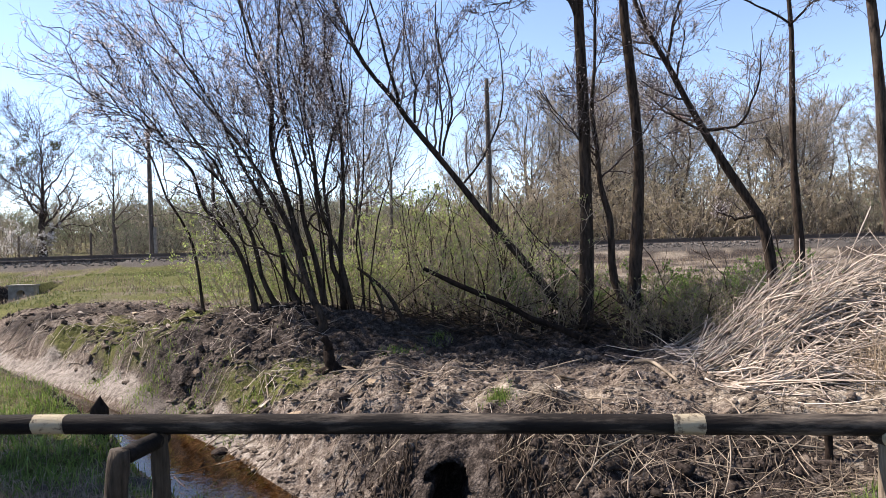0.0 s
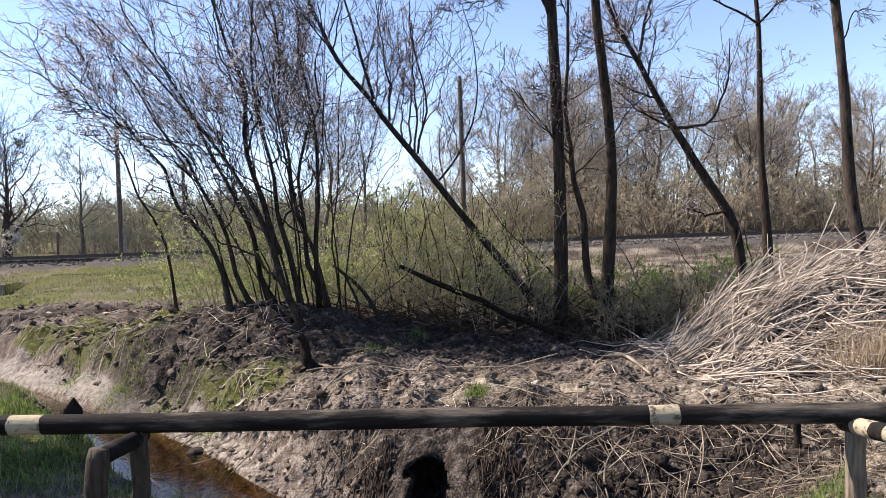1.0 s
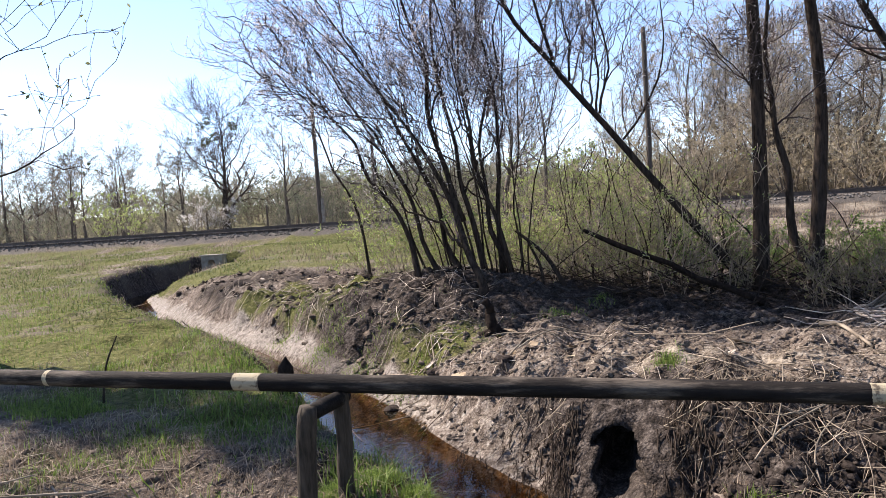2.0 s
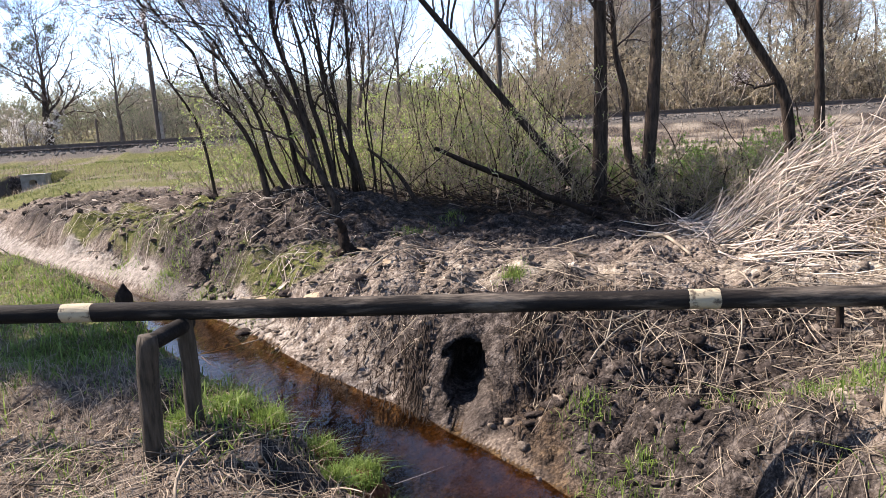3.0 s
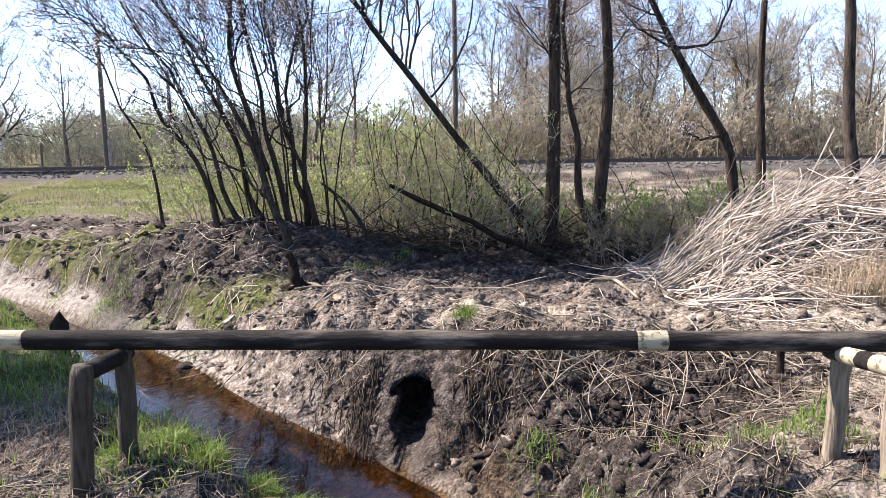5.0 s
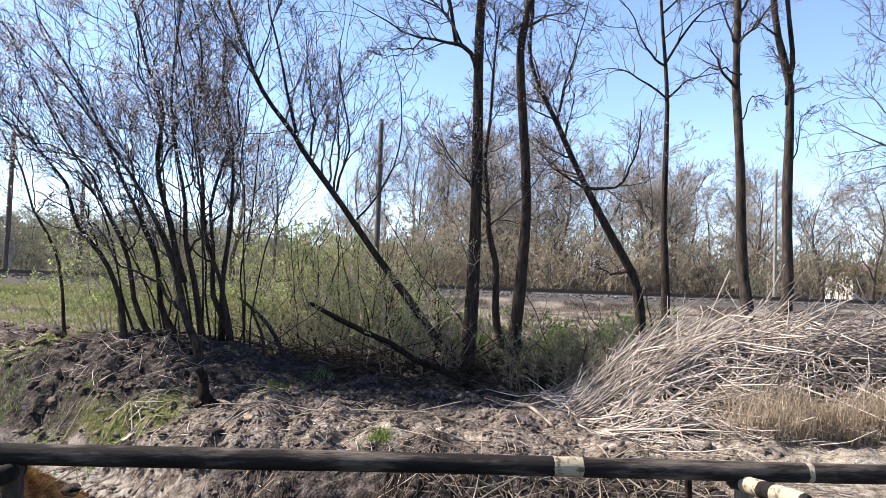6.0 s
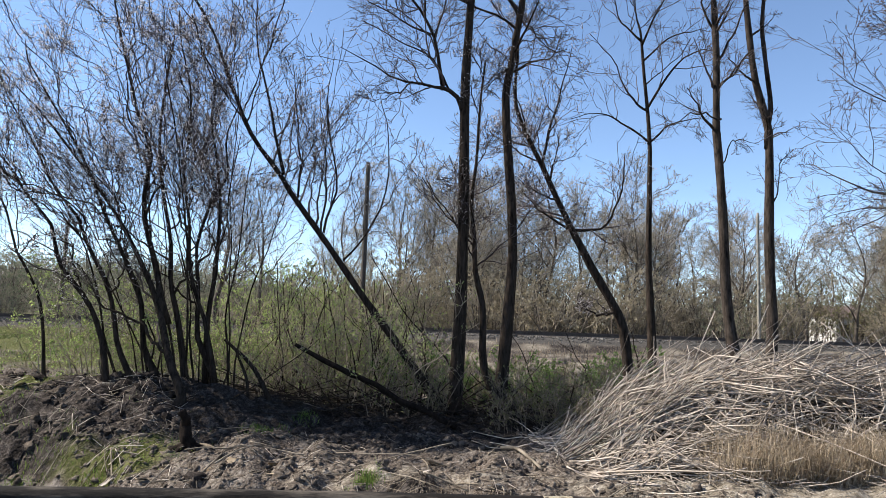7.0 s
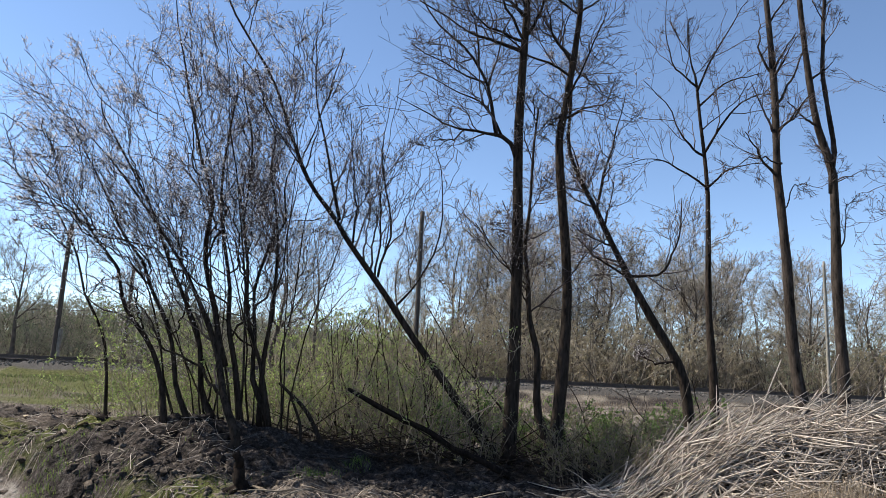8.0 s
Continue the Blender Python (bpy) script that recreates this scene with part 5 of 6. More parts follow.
def build_litter():
    g = np.random.default_rng(91)
    # reed litter on the far bank's lip and hanging down the bank
    n = 800
    x, y = g.uniform(-4.2, 3.6, n), 6.35 + g.normal(size=n) * 0.55
    keep = (stream_side(x, y)[0] > 0.55) & ((np.abs(x - HOLE[0]) > 0.42) | (y > 6.15))
    a = lying(int(keep.sum()), x[keep], y[keep], g, 0.17, 0.02, 0.12, 0.0015, 0.004)
    n = 560
    x, y = g.uniform(0.0, 3.2, n), g.uniform(4.0, 5.7, n)
    keep = (stream_side(x, y)[0] > 0.6) & (g.uniform(0, 1, n) < step(3.9, 5.2, y + 0.3 * x)) & (np.abs(x - HOLE[0]) > 0.3)
    b = lying(int(keep.sum()), x[keep], y[keep], g, 0.32, 0.03, 0.1, 0.002, 0.0055)
    n = 300
    x, y = g.uniform(-1.6, 0.3, n), g.uniform(4.7, 5.8, n)
    keep = (stream_side(x, y)[0] > 0.75) & ((np.abs(x - HOLE[0]) > 0.42) | (y > 6.1))
    b2 = lying(int(keep.sum()), x[keep], y[keep], g, 0.22, 0.03, 0.2, 0.002, 0.005)
    ob = new("reed_litter", tubes("reed_litter", [(*a, 3), (*b, 3), (*b2, 3)], STRAW_DULL))
    tagged(ob, "bleached reed bits strewn over the bank", "litter", kind="stuff")
    n = 2400
    x, y = g.uniform(-13, 3.0, n), g.uniform(6.2, 15.5, n)
    keep = (stream_side(x, y)[0] > 0.6) & ((y < 8.2) | (x < -5.5) | (g.uniform(0, 1, n) < 0.12))
    c = lying(int(keep.sum()), x[keep], y[keep], g, 0.2, 0.02, 0.15, 0.002, 0.006)
    n = 480
    x, y = g.uniform(-5.5, -0.8, n), 2.55 + np.abs(g.normal(size=n)) * 0.55
    keep = stream_side(x, y)[0] < -0.8
    d = lying(int(keep.sum()), x[keep], y[keep], g, 0.24, 0.03, 0.15, 0.002, 0.005)
    n = 500
    x, y = g.uniform(0.6, 3.2, n), 2.6 + np.abs(g.normal(size=n)) * 0.6
    e = lying(n, x, y, g, 0.16, 0.015, 0.1, 0.002, 0.004)
    n = 2000
    x, y = g.uniform(-9.5, 3.2, n), g.uniform(5.6, 9.6, n)
    q = stream_side(x, y)[0]
    keep = (q > 0.7) & (q < 4.2) & ((y < 8.2) | (x < -5)) & (g.uniform(0, 1, n) < step(9.2, 6.8, y + 0.25 * x) * (0.3 + 0.7 * step(-0.3, 0.3, fbm(x, y, 0.8, 97, 3))))
    f = lying(int(keep.sum()), x[keep], y[keep], g, 0.14, 0.02, 0.1, 0.002, 0.005, bend=0.02)
    n = 3600
    x, y = g.uniform(-10.5, -2.3, n), g.uniform(5.6, 12.5, n)
    q = stream_side(x, y)[0]
    keep = (q > 0.62) & (q < 2.9) & (g.uniform(0, 1, n) < 0.25 + 0.75 * step(-0.2, 0.3, fbm(x, y, 0.9, 98, 3)))
    f2 = lying(int(keep.sum()), x[keep], y[keep], g, 0.2, 0.025, 0.12, 0.002, 0.0055, bend=0.03)
    f = (np.concatenate([f[0], f2[0]]), np.concatenate([f[1], f2[1]]))
    ob = new("straw_litter", tubes("straw_litter", [(*f, 3)], STRAW))
    tagged(ob, "pale chopped straw strewn over the plateau and bank", "litter", kind="stuff")
    ob = new("dead_stalks", tubes("dead_stalks", [(*c, 3), (*d, 3), (*e, 3)], STRAW_DULL))
    tagged(ob, "weathered dead stalks scattered over soil and turf", "litter", kind="stuff")
    # larger sticks, one by one
    spots = ([(g.uniform(0.4, 2.8), g.uniform(4.6, 5.9)) for _ in range(18)] + [(g.uniform(-3.4, 0.5), g.uniform(6.3, 7.4)) for _ in range(26)]
             + [(g.uniform(-4.5, -1.2), g.uniform(2.55, 3.0)) for _ in range(12)] + [(g.uniform(-11, -4.5), g.uniform(9.8, 14.5)) for _ in range(26)])
    for k, (x, y) in enumerate(spots):
        L = g.uniform(0.35, 0.9)
        P, R = lying(1, np.array([x]), np.array([y]), g, L, 0.05, 0.12, 0.004, 0.010, 8, 0.07)
        o = P[0, 0].copy()
        ob = new("stick", tubes("stick", [(P - o, R, 6)], STRAW_DULL))
        ob.location = o
        tagged(ob, "pale broken stick lying on the ground", "stick", "sticks on the bank")
    # the crooked pale branch near the reed heap, and split wood
    b1 = line([(1.33, 7.55, 0.33), (1.45, 7.35, 0.36), (1.55, 7.1, 0.30), (1.62, 6.9, 0.24)], 12)
    ob = new("crooked_branch", tubes("crooked_branch", [(b1[None], np.linspace(0.023, 0.013, 12)[None], 8)], STRAW_DULL))
    tagged(ob, "crooked pale debarked branch beside the reed heap", "branch")


build_litter()
build_brushwood()


def build_chips():
    g = np.random.default_rng(95)
    spots = [(g.uniform(-3.2, 0.8), g.uniform(6.2, 7.4)) for _ in range(24)] + [(g.uniform(-10, -4), g.uniform(9.5, 13.5)) for _ in range(18)] + [(0.46, 6.36)]
    for x, y in spots:
        if stream_side(np.array([x]), np.array([y]))[0][0] < 0.7:
            continue
        L, W, H = g.uniform(0.035, 0.085), g.uniform(0.014, 0.034), g.uniform(0.006, 0.014)
        bm = bmesh.new()
        bmesh.ops.create_grid(bm, x_segments=4, y_segments=2, size=0.5)
        bmesh.ops.solidify(bm, geom=bm.faces[:], thickness=0.35)
        for v in bm.verts:
            q = v.co.copy()
            v.co = Vector((q.x * L * 2 * (1 + 0.3 * g.normal()), q.y * W * 2 * (1.2 - q.x) * (1 + 0.3 * g.normal()), q.z * H * 3 + 0.12 * L * q.x * q.x))
        ob = new("wood_chip", solid("wood_chip", bm, BARE_WOOD if g.uniform() < 0.6 else STRAW))
        ob.matrix_basis = pose(x, y, float(gz(x, y)) + 0.03, g.uniform(-25, 25), g.uniform(-25, 25), g.uniform(0, 360))
        tagged(ob, "pale split wood chip lying on the soil", "wood chip", "wood chips on the bank")


build_chips()


def build_grass():
    g = np.random.default_rng(101)

    def pick(n, x0, x1, y0, y1, rule):
        x, y = g.uniform(x0, x1, n), g.uniform(y0, y1, n)
        d, half = stream_side(x, y)
        k = g.uniform(0, 1, n) < rule(x, y, d, np.abs(d) - half)
        return on_ground(x[k], y[k], -0.01)

    def patch(x, y, s, seed):
        return step(-0.15, 0.35, fbm(x, y, s, seed, 3))
    near = pick(90000, -6.5, -0.3, 2.5, 8.5, lambda x, y, d, e: (d < 0) * step(0.05, 0.25, e) * (0.04 + 0.96 * patch(x, y, 1.7, 111) * (0.25 + 0.75 * patch(x, y, 0.6, 113))) * (0.28 + 0.72 * step(2.9, 4.3, y + 0.2 * x + 0.8)))
    right = pick(24000, 0.2, 3.0, 2.5, 4.3, lambda x, y, d, e: 0.8 * patch(x, y, 2.0, 123) * np.exp(-(((x - 0.74) / 0.40) ** 2 + ((y - 3.75) / 0.26) ** 2)) + 0.35 * patch(x, y, 1.3, 121) ** 2 * (x > 0.5) * (x < 2.2) * (y < 3.9))
    mid_ = pick(26000, -17, -6.3, 5, 17, lambda x, y, d, e: (d < 0) * step(0.1, 0.4, e) * (0.15 + 0.85 * patch(x, y, 0.6, 115)))
    tuft = pick(30000, -8.5, -1.8, 5.6, 11.0, lambda x, y, d, e: (d > 0) * step(0.28, 0.45, e) * step(2.0, 0.9, e) * step(-0.1, 0.35, -fbm(x, y, 0.9, 71, 4)))
    tuft = tuft - np.array([0, 0, 0.045])
    spots = [on_ground(a + g.normal(size=m) * p, b + g.normal(size=m) * p, -0.02) for a, b, p, m in ((-1.3, 8.3, 0.12, 260), (-0.1, 5.95, 0.06, 160), (-4.7, 8.8, 0.2, 700), (-2.9, 7.3, 0.14, 260), (-5.9, 9.9, 0.25, 500), (-3.9, 8.1, 0.2, 420), (0.35, 4.1, 0.07, 150), (-0.9, 9.0, 0.08, 120), (1.92, 2.95, 0.06, 200), (1.55, 2.75, 0.1, 200))]
    tuft = np.concatenate([tuft] + spots)
    ob = new("turf_blades", blades("turf_blades", np.concatenate([near, right, tuft, mid_]), 0.10, 0.0038, 0.8, GRASS, g))
    lush = pick(26000, -6.5, -1.2, 3.0, 8.6, lambda x, y, d, e: (d < 0) * step(0.05, 0.2, e) * step(1.9, 0.5, e) * patch(x, y, 1.9, 117) ** 2)
    tagged(new("lush_tufts", blades("lush_tufts", lush, 0.17, 0.005, 1.0, GRASS, g)), "taller lush green grass tufts along the water", "grass", kind="stuff")
    sere = pick(16000, -7.5, -0.6, 2.5, 9.0, lambda x, y, d, e: (d < 0) * step(0.1, 0.4, e) * (1 - patch(x, y, 0.6, 113)) * 0.9)
    mat_ = pick(5500, 0.0, 2.6, 3.0, 5.6, lambda x, y, d, e: (d > 0) * step(0.25, 0.5, e) * (0.15 + 0.85 * patch(x, y, 1.5, 119)) * ((np.abs(x - HOLE[0]) > 0.35) | (y > 5.4)))
    bare = pick(9000, -4.6, -0.8, 2.4, 4.3, lambda x, y, d, e: (d < 0) * step(0.2, 0.5, e) * 0.7)
    sere = np.concatenate([sere, mat_, bare])
    tagged(new("withered_blades", blades("withered_blades", sere, 0.10, 0.0032, 1.5, DRYGRASS, g)), "withered tawny grass between the green tufts", "grass", kind="stuff")
    tagged(ob, "short bright green spring grass on the ditch banks", "grass", kind="stuff")
    mead = pick(60000, -30, -2.5, 9, 29, lambda x, y, d, e: ((d < 0) + (d > 0) * step(-0.6, 0.8, y - 12.6 - 3.4 * step(-4, -8, x))) * step(0.1, 0.4, e) * (0.1 + 0.9 * patch(x, y, 0.6, 141)))
    ob = new("meadow_blades", blades("meadow_blades", mead, 0.09, 0.012, 1.1, MEADOW, g))
    tagged(ob, "green spring meadow running up to the railway", "grass", kind="stuff")
    dry = pick(30000, -4, 26, 11.5, 29.5, lambda x, y, d, e: (0.2 + 0.8 * patch(x, y, 0.5, 151)) * step(-3, 0, x))
    dry2 = pick(20000, -34, -3, 12, 30, lambda x, y, d, e: patch(x, y, 0.4, 161) * 0.7 * (np.abs(e) > 0.3))
    ob = new("dry_grass", blades("dry_grass", np.concatenate([dry, dry2]), 0.20, 0.008, 0.7, DRYGRASS, g))
    tagged(ob, "last year's pale dry grass on the field", "grass", kind="stuff")
    x, y = g.uniform(2.9, 9.0, 17000), 6.3 + np.abs(g.normal(size=17000)) * 0.6
    k = g.uniform(0, 1, 17000) < step(2.9, 3.8, x)
    ob = new("standing_dry_grass", blades("standing_dry_grass", on_ground(x[k], y[k], -0.02), 0.52, 0.0035, 0.7, TAWNY, g))
    tagged(ob, "upright tawny dry grass before the reed heap", "grass", kind="stuff")
    # sod clumps with roots at the water
    for px, py, s in ((-0.95, 3.48, 0.16), (-1.2, 3.58, 0.14), (-1.05, 3.3, 0.13), (-0.75, 3.25, 0.12), (-1.42, 3.45, 0.11), (-1.0, 3.2, 0.11), (-1.62, 3.5, 0.12), (-1.85, 3.4, 0.10)):
        z = max(float(gz(px, py)), -0.36) + (0.06 if s > 0.14 else -0.4 * s)
        t = thing("grass_tussock", "green grass tussock on a brown root clod", "grass tussock", "tussocks at the water", at=(px, py, z))
        bm = bmesh.new()
        bmesh.ops.create_icosphere(bm, subdivisions=3, radius=s)
        for v in bm.verts:
            q = v.co * 9 + Vector((px * 7, py * 5, 0))
            v.co *= 1 + 0.28 * noise.noise(q) + 0.12 * noise.noise(q * 2.7)
            v.co.z *= 0.75
        part("root_clod", solid("root_clod", bm, ROOT_RED, True), t)
        m = 900
        a, r = g.uniform(0, 2 * np.pi, m), s * 0.85 * np.sqrt(g.uniform(0, 1, m))
        pos = np.stack([r * np.cos(a), r * np.sin(a), 0.72 * np.sqrt(np.clip(s * s - r * r, 0, 1)) - 0.03], 1)
        part("grass_tuft", blades("grass_tuft", pos, 0.10, 0.003, 0.9, GRASS, g), t)["kind"] = "stuff"


build_grass()


def build_clods():
    """Lumps of dug earth: joined, each its own rough block."""
    g = np.random.default_rng(201)
    bm = bmesh.new()
    bmesh.ops.create_icosphere(bm, subdivisions=2, radius=1)
    bv = np.array([v.co[:] for v in bm.verts])
    bf = np.array([[v.index for v in f.verts] for f in bm.faces])
    bm.free()

    def lumps(name, label, x, y, size, mat):
        n = len(x)
        s = size * np.exp(np.clip(0.5 * g.normal(size=n), -1, 0.8))
        sc = s[:, None] * g.uniform(0.6, 1.3, (n, 3)) * np.array([1, 1, 0.75])
        a = g.uniform(0, 2 * np.pi, n)
        shapes = []
        for k in range(14):
            d = g.normal(size=(5, 3))
            ph = g.uniform(0, 6.3, 5)
            wave = np.sin(bv @ (d.T * 2.6) + ph).mean(1) + 0.6 * np.sin(bv @ (g.normal(size=(5, 3)).T * 6.0) + ph).mean(1)
            shapes.append(np.clip(1 + 0.95 * wave + 0.16 * g.normal(size=len(bv)), 0.3, 2))
        v = bv[None] * np.array(shapes)[g.integers(14, size=n)][:, :, None] * sc[:, None]
        c, si = np.cos(a)[:, None], np.sin(a)[:, None]
        w = np.stack([v[..., 0] * c - v[..., 1] * si, v[..., 0] * si + v[..., 1] * c, v[..., 2]], -1) + (on_ground(x, y, 0) - np.array([0, 0, 0.3]) * s[:, None])[:, None]
        f = (bf[None] + (np.arange(n) * len(bv))[:, None, None]).reshape(-1, 3)
        tagged(new(name, make_mesh(name, w.reshape(-1, 3), [f], mat, True)), label, "soil", kind="stuff")
    n = 4800
    x, y = g.uniform(-13, 4, n), g.uniform(8.0, 15.5, n)
    k = (stream_side(x, y)[0] > 0.8) & ((y < 11.4) | (x < -5)) & (g.uniform(0, 1, n) < 0.25 + 0.75 * step(-0.2, 0.5, fbm(x, y, 0.7, 211, 3)))
    lumps("peat_clods", "dark crumbly peat clods on the dug ground", x[k], y[k], 0.036, CLOD)
    n = 3600
    x, y = g.uniform(-9, 3, n), g.uniform(3.8, 8.5, n)
    e = stream_side(x, y)[0] - 0.3
    k = (e > 0.12) & (g.uniform(0, 1, n) < 0.55) & ((np.abs(x - HOLE[0]) > 0.3) | (np.abs(y - HOLE[1]) > 0.6))
    lumps("clay_clods", "brown clay crumbs along the cut bank", x[k], y[k], 0.02, CLOD_CLAY)
    n = 3000
    x, y = g.uniform(-3.2, 3.4, n), g.uniform(5.7, 8.6, n)
    lumps("soil_crumbs", "pale brown crumbs of earth on the plateau", x, y, 0.02, CLOD_CLAY)
    n = 2600
    x, y = g.uniform(-11, -2.2, n), g.uniform(5.8, 11.5, n)
    e = stream_side(x, y)[0] - 0.3
    k = (e > 0.2) & (e < 2.6) & (g.uniform(0, 1, n) < step(-0.2, 0.4, fbm(x, y, 1.1, 213, 3)))
    lumps("bank_clods", "dark torn sods along the lip of the bank", x[k], y[k], 0.034, SOD)
    # hanging roots on the cut face above the burrow
    n = 640
    x, y = g.uniform(-1.7, 2.4, n), g.uniform(4.2, 5.5, n)
    e = stream_side(x, y)[0] - 0.3
    k = (e > 0.35) & ((np.abs(x - HOLE[0]) > 0.36) | (np.abs(y - HOLE[1]) > 0.6))
    lumps("sod_lumps", "torn dark sods and root lumps on the cut bank", x[k], y[k], 0.03, CLOD)
    n = 620
    x, y = g.uniform(0.1, 2.4, n), g.uniform(3.1, 4.7, n)
    k = (stream_side(x, y)[0] > 0.5) & (g.uniform(0, 1, n) < 0.35 + 0.65 * step(-0.1, 0.4, fbm(x, y, 1.6, 221, 3)))
    lumps("torn_sods", "torn dark sods on the lower bank", x[k], y[k], 0.024, CLOD)
    n = 420
    x, y = g.uniform(-4.6, -0.7, n), g.uniform(2.5, 4.3, n)
    k = stream_side(x, y)[0] < -0.45
    lumps("near_clods", "dark earth crumbs between the grass tufts", x[k], y[k], 0.022, SOD)
    m = 800
    x, y = g.uniform(-1.9, 2.4, m), g.uniform(4.2, 5.8, m)
    k = np.abs(x - HOLE[0]) > 0.24
    x, y = x[k], y[k]
    m = len(x)
    z = gz(x, y)
    s = np.linspace(0, 1, 6)
    L = g.uniform(0.08, 0.34, m)
    P = np.stack([x[:, None] + np.cumsum(g.normal(size=(m, 6)) * 0.012, 1), y[:, None] - 0.03 - 0.35 * L[:, None] * s, z[:, None] + 0.03 - L[:, None] * s * 0.8], -1)
    P[..., 2] = np.maximum(P[..., 2], gz(P[..., 0], P[..., 1]) + 0.008)
    m2 = 420
    side = g.uniform(0, 1, m2) < 0.5
    x = np.where(side, HOLE[0] - 0.30 - np.abs(g.normal(size=m2)) * 0.25, HOLE[0] + 0.34 + np.abs(g.normal(size=m2)) * 0.4)
    y = g.uniform(4.75, 5.45, m2)
    L2 = g.uniform(0.12, 0.42, m2)
    P2 = np.stack([x[:, None] + np.cumsum(g.normal(size=(m2, 6)) * 0.012, 1), y[:, None] - 0.04 - 0.3 * L2[:, None] * s, gz(x, y)[:, None] + 0.04 - L2[:, None] * s * 0.85], -1)
    P2[..., 2] = np.maximum(P2[..., 2], gz(P2[..., 0], P2[..., 1]) + 0.012)
    P = np.concatenate([P, P2])
    m += m2
    ob = new("hanging_roots", tubes("hanging_roots", [(P, g.uniform(0.002, 0.007, m)[:, None] * (1 - 0.6 * s)[None], 4)], BARK))
    tagged(ob, "dark roots hanging from the cut bank", "roots", kind="stuff")


build_clods()
for hx, hy, hs in ((2.0, 6.35, 0.09), (2.2, 6.42, 0.07), (-1.62, 6.5, 0.10), (-3.0, 6.95, 0.09), (0.05, 6.6, 0.07), (-2.5, 7.0, 0.08)):
    bm = bmesh.new()
    bmesh.ops.create_icosphere(bm, subdivisions=3, radius=hs)
    for v in bm.verts:
        v.co *= 1 + 0.35 * noise.noise(v.co * 11 + Vector((hx, hy, 0)))
        v.co.z *= 0.55
    ob = new("earth_lump", solid("earth_lump", bm, CLOD, False))
    ob.location = (hx, hy, float(gz(hx, hy)) + hs * 0.15)
    tagged(ob, "dark wet lump of earth on the bank", "earth lump", "earth lumps")


# ---- railway and the far side ----
def build_railway():
    t = thing("railway_track", "single railway track on a low gravel bank", "railway", kind="structure", at=(0, 32.2, 1.2))
    prof = [(-0.075, 0), (0.075, 0), (0.075, 0.015), (0.012, 0.04), (0.012, 0.115), (0.036, 0.125), (0.036, 0.165), (-0.036, 0.165), (-0.036, 0.125), (-0.012, 0.115), (-0.012, 0.04), (-0.075, 0.015)]
    z0 = 1.29
    for dy in (-0.75, 0.75):
        v = np.array([(x, 32.2 + dy + a, z0 + b) for x in (-260, 260) for a, b in prof])
        k = len(prof)
        q = np.array([(i, (i + 1) % k, k + (i + 1) % k, k + i) for i in range(k)])
        part("running_rail", make_mesh("running_rail", v, [q], STEEL, False), t, "dark rusty steel rail").location = (0, -32.2, -1.2)
    one = box("sleeper", (-0.12, -1.3, -0.08), (0.12, 1.3, 0.07), SLEEPER, 0.015)
    for k in range(130):
        part("sleeper", one, t).location = (-48 + 0.62 * k, 0, 0.0)
    g = np.random.default_rng(301)
    n = 9000
    x, y = g.uniform(-60, 45, n), np.where(g.uniform(0, 1, n) < 0.6, g.uniform(29.8, 31.5, n), g.uniform(31.5, 34.2, n))
    pos = on_ground(x, y, 0.03)
    s = g.uniform(0.03, 0.07, n)
    o = np.array([(1, 0, 0), (-1, 0, 0), (0, 1, 0), (0, -1, 0), (0, 0, 1), (0, 0, -1)], float)
    tri = np.array([(0, 2, 4), (2, 1, 4), (1, 3, 4), (3, 0, 4), (2, 0, 5), (1, 2, 5), (3, 1, 5), (0, 3, 5)])
    v = pos[:, None] + o[None] * s[:, None, None] * g.uniform(0.6, 1.3, (n, 6, 1))
    f = (tri[None] + (np.arange(n) * 6)[:, None, None]).reshape(-1, 3)
    me = make_mesh("ballast_stones", v.reshape(-1, 3), [f], simple("ballast_stone", (0.054, 0.049, 0.0439), (0.144, 0.131, 0.119), 2, 0.9, 0.2, island=0.7), False)
    tagged(new("ballast_stones", me), "grey-brown crushed stone beside the track", "gravel", kind="stuff")


build_railway()


def utility_pole(x, y, top, r, mat, label, foot=False, pins=True):
    z = float(gz(x, y)) - 0.1
    t = thing("utility_pole", label, "utility pole", at=(x, y, z))
    part("shaft", log_mesh("shaft", (0, 0, 0), (0.0, 0, top - z), r, r * 0.72, mat, 7, 12, 24, 0.01), t)
    if foot:
        part("foot", box("foot", (r * 0.9, -0.09, 0), (r * 0.9 + 0.16, 0.09, 2.4), CONCRETE, 0.02), t, "pale concrete stub bolted to the base")
    if pins:
        for k, dz in enumerate((0.25, 0.6)):
            s = -1 if k else 1
            arm = part("bracket", tubes("bracket", [(line([(0, 0, top - z - dz), (s * 0.22, 0, top - z - dz), (s * 0.25, 0, top - z - dz + 0.16)], 8)[None], np.full((1, 8), 0.018), 6)], STEEL), t)
            part("insulator", log_mesh("insulator", (s * 0.25, 0, top - z - dz + 0.13), (s * 0.25, 0, top - z - dz + 0.28), 0.05, 0.04, CONCRETE_PALE, 4, 10, 8, 0.02), arm, "pale glazed insulator")


utility_pole(-20.1, 38, 8.65, 0.15, POLE_WOOD, "grey wooden utility pole with a concrete foot", foot=True)
utility_pole(-0.88, 36, 9.87, 0.15, POLE_WOOD, "dark wooden utility pole beyond the track")
utility_pole(20.3, 36, 8.28, 0.095, CONCRETE, "pale concrete pole beyond the track", pins=False)
utility_pole(-19.0, 44, 7.16, 0.14, POLE_WOOD, "thin grey wooden utility pole")


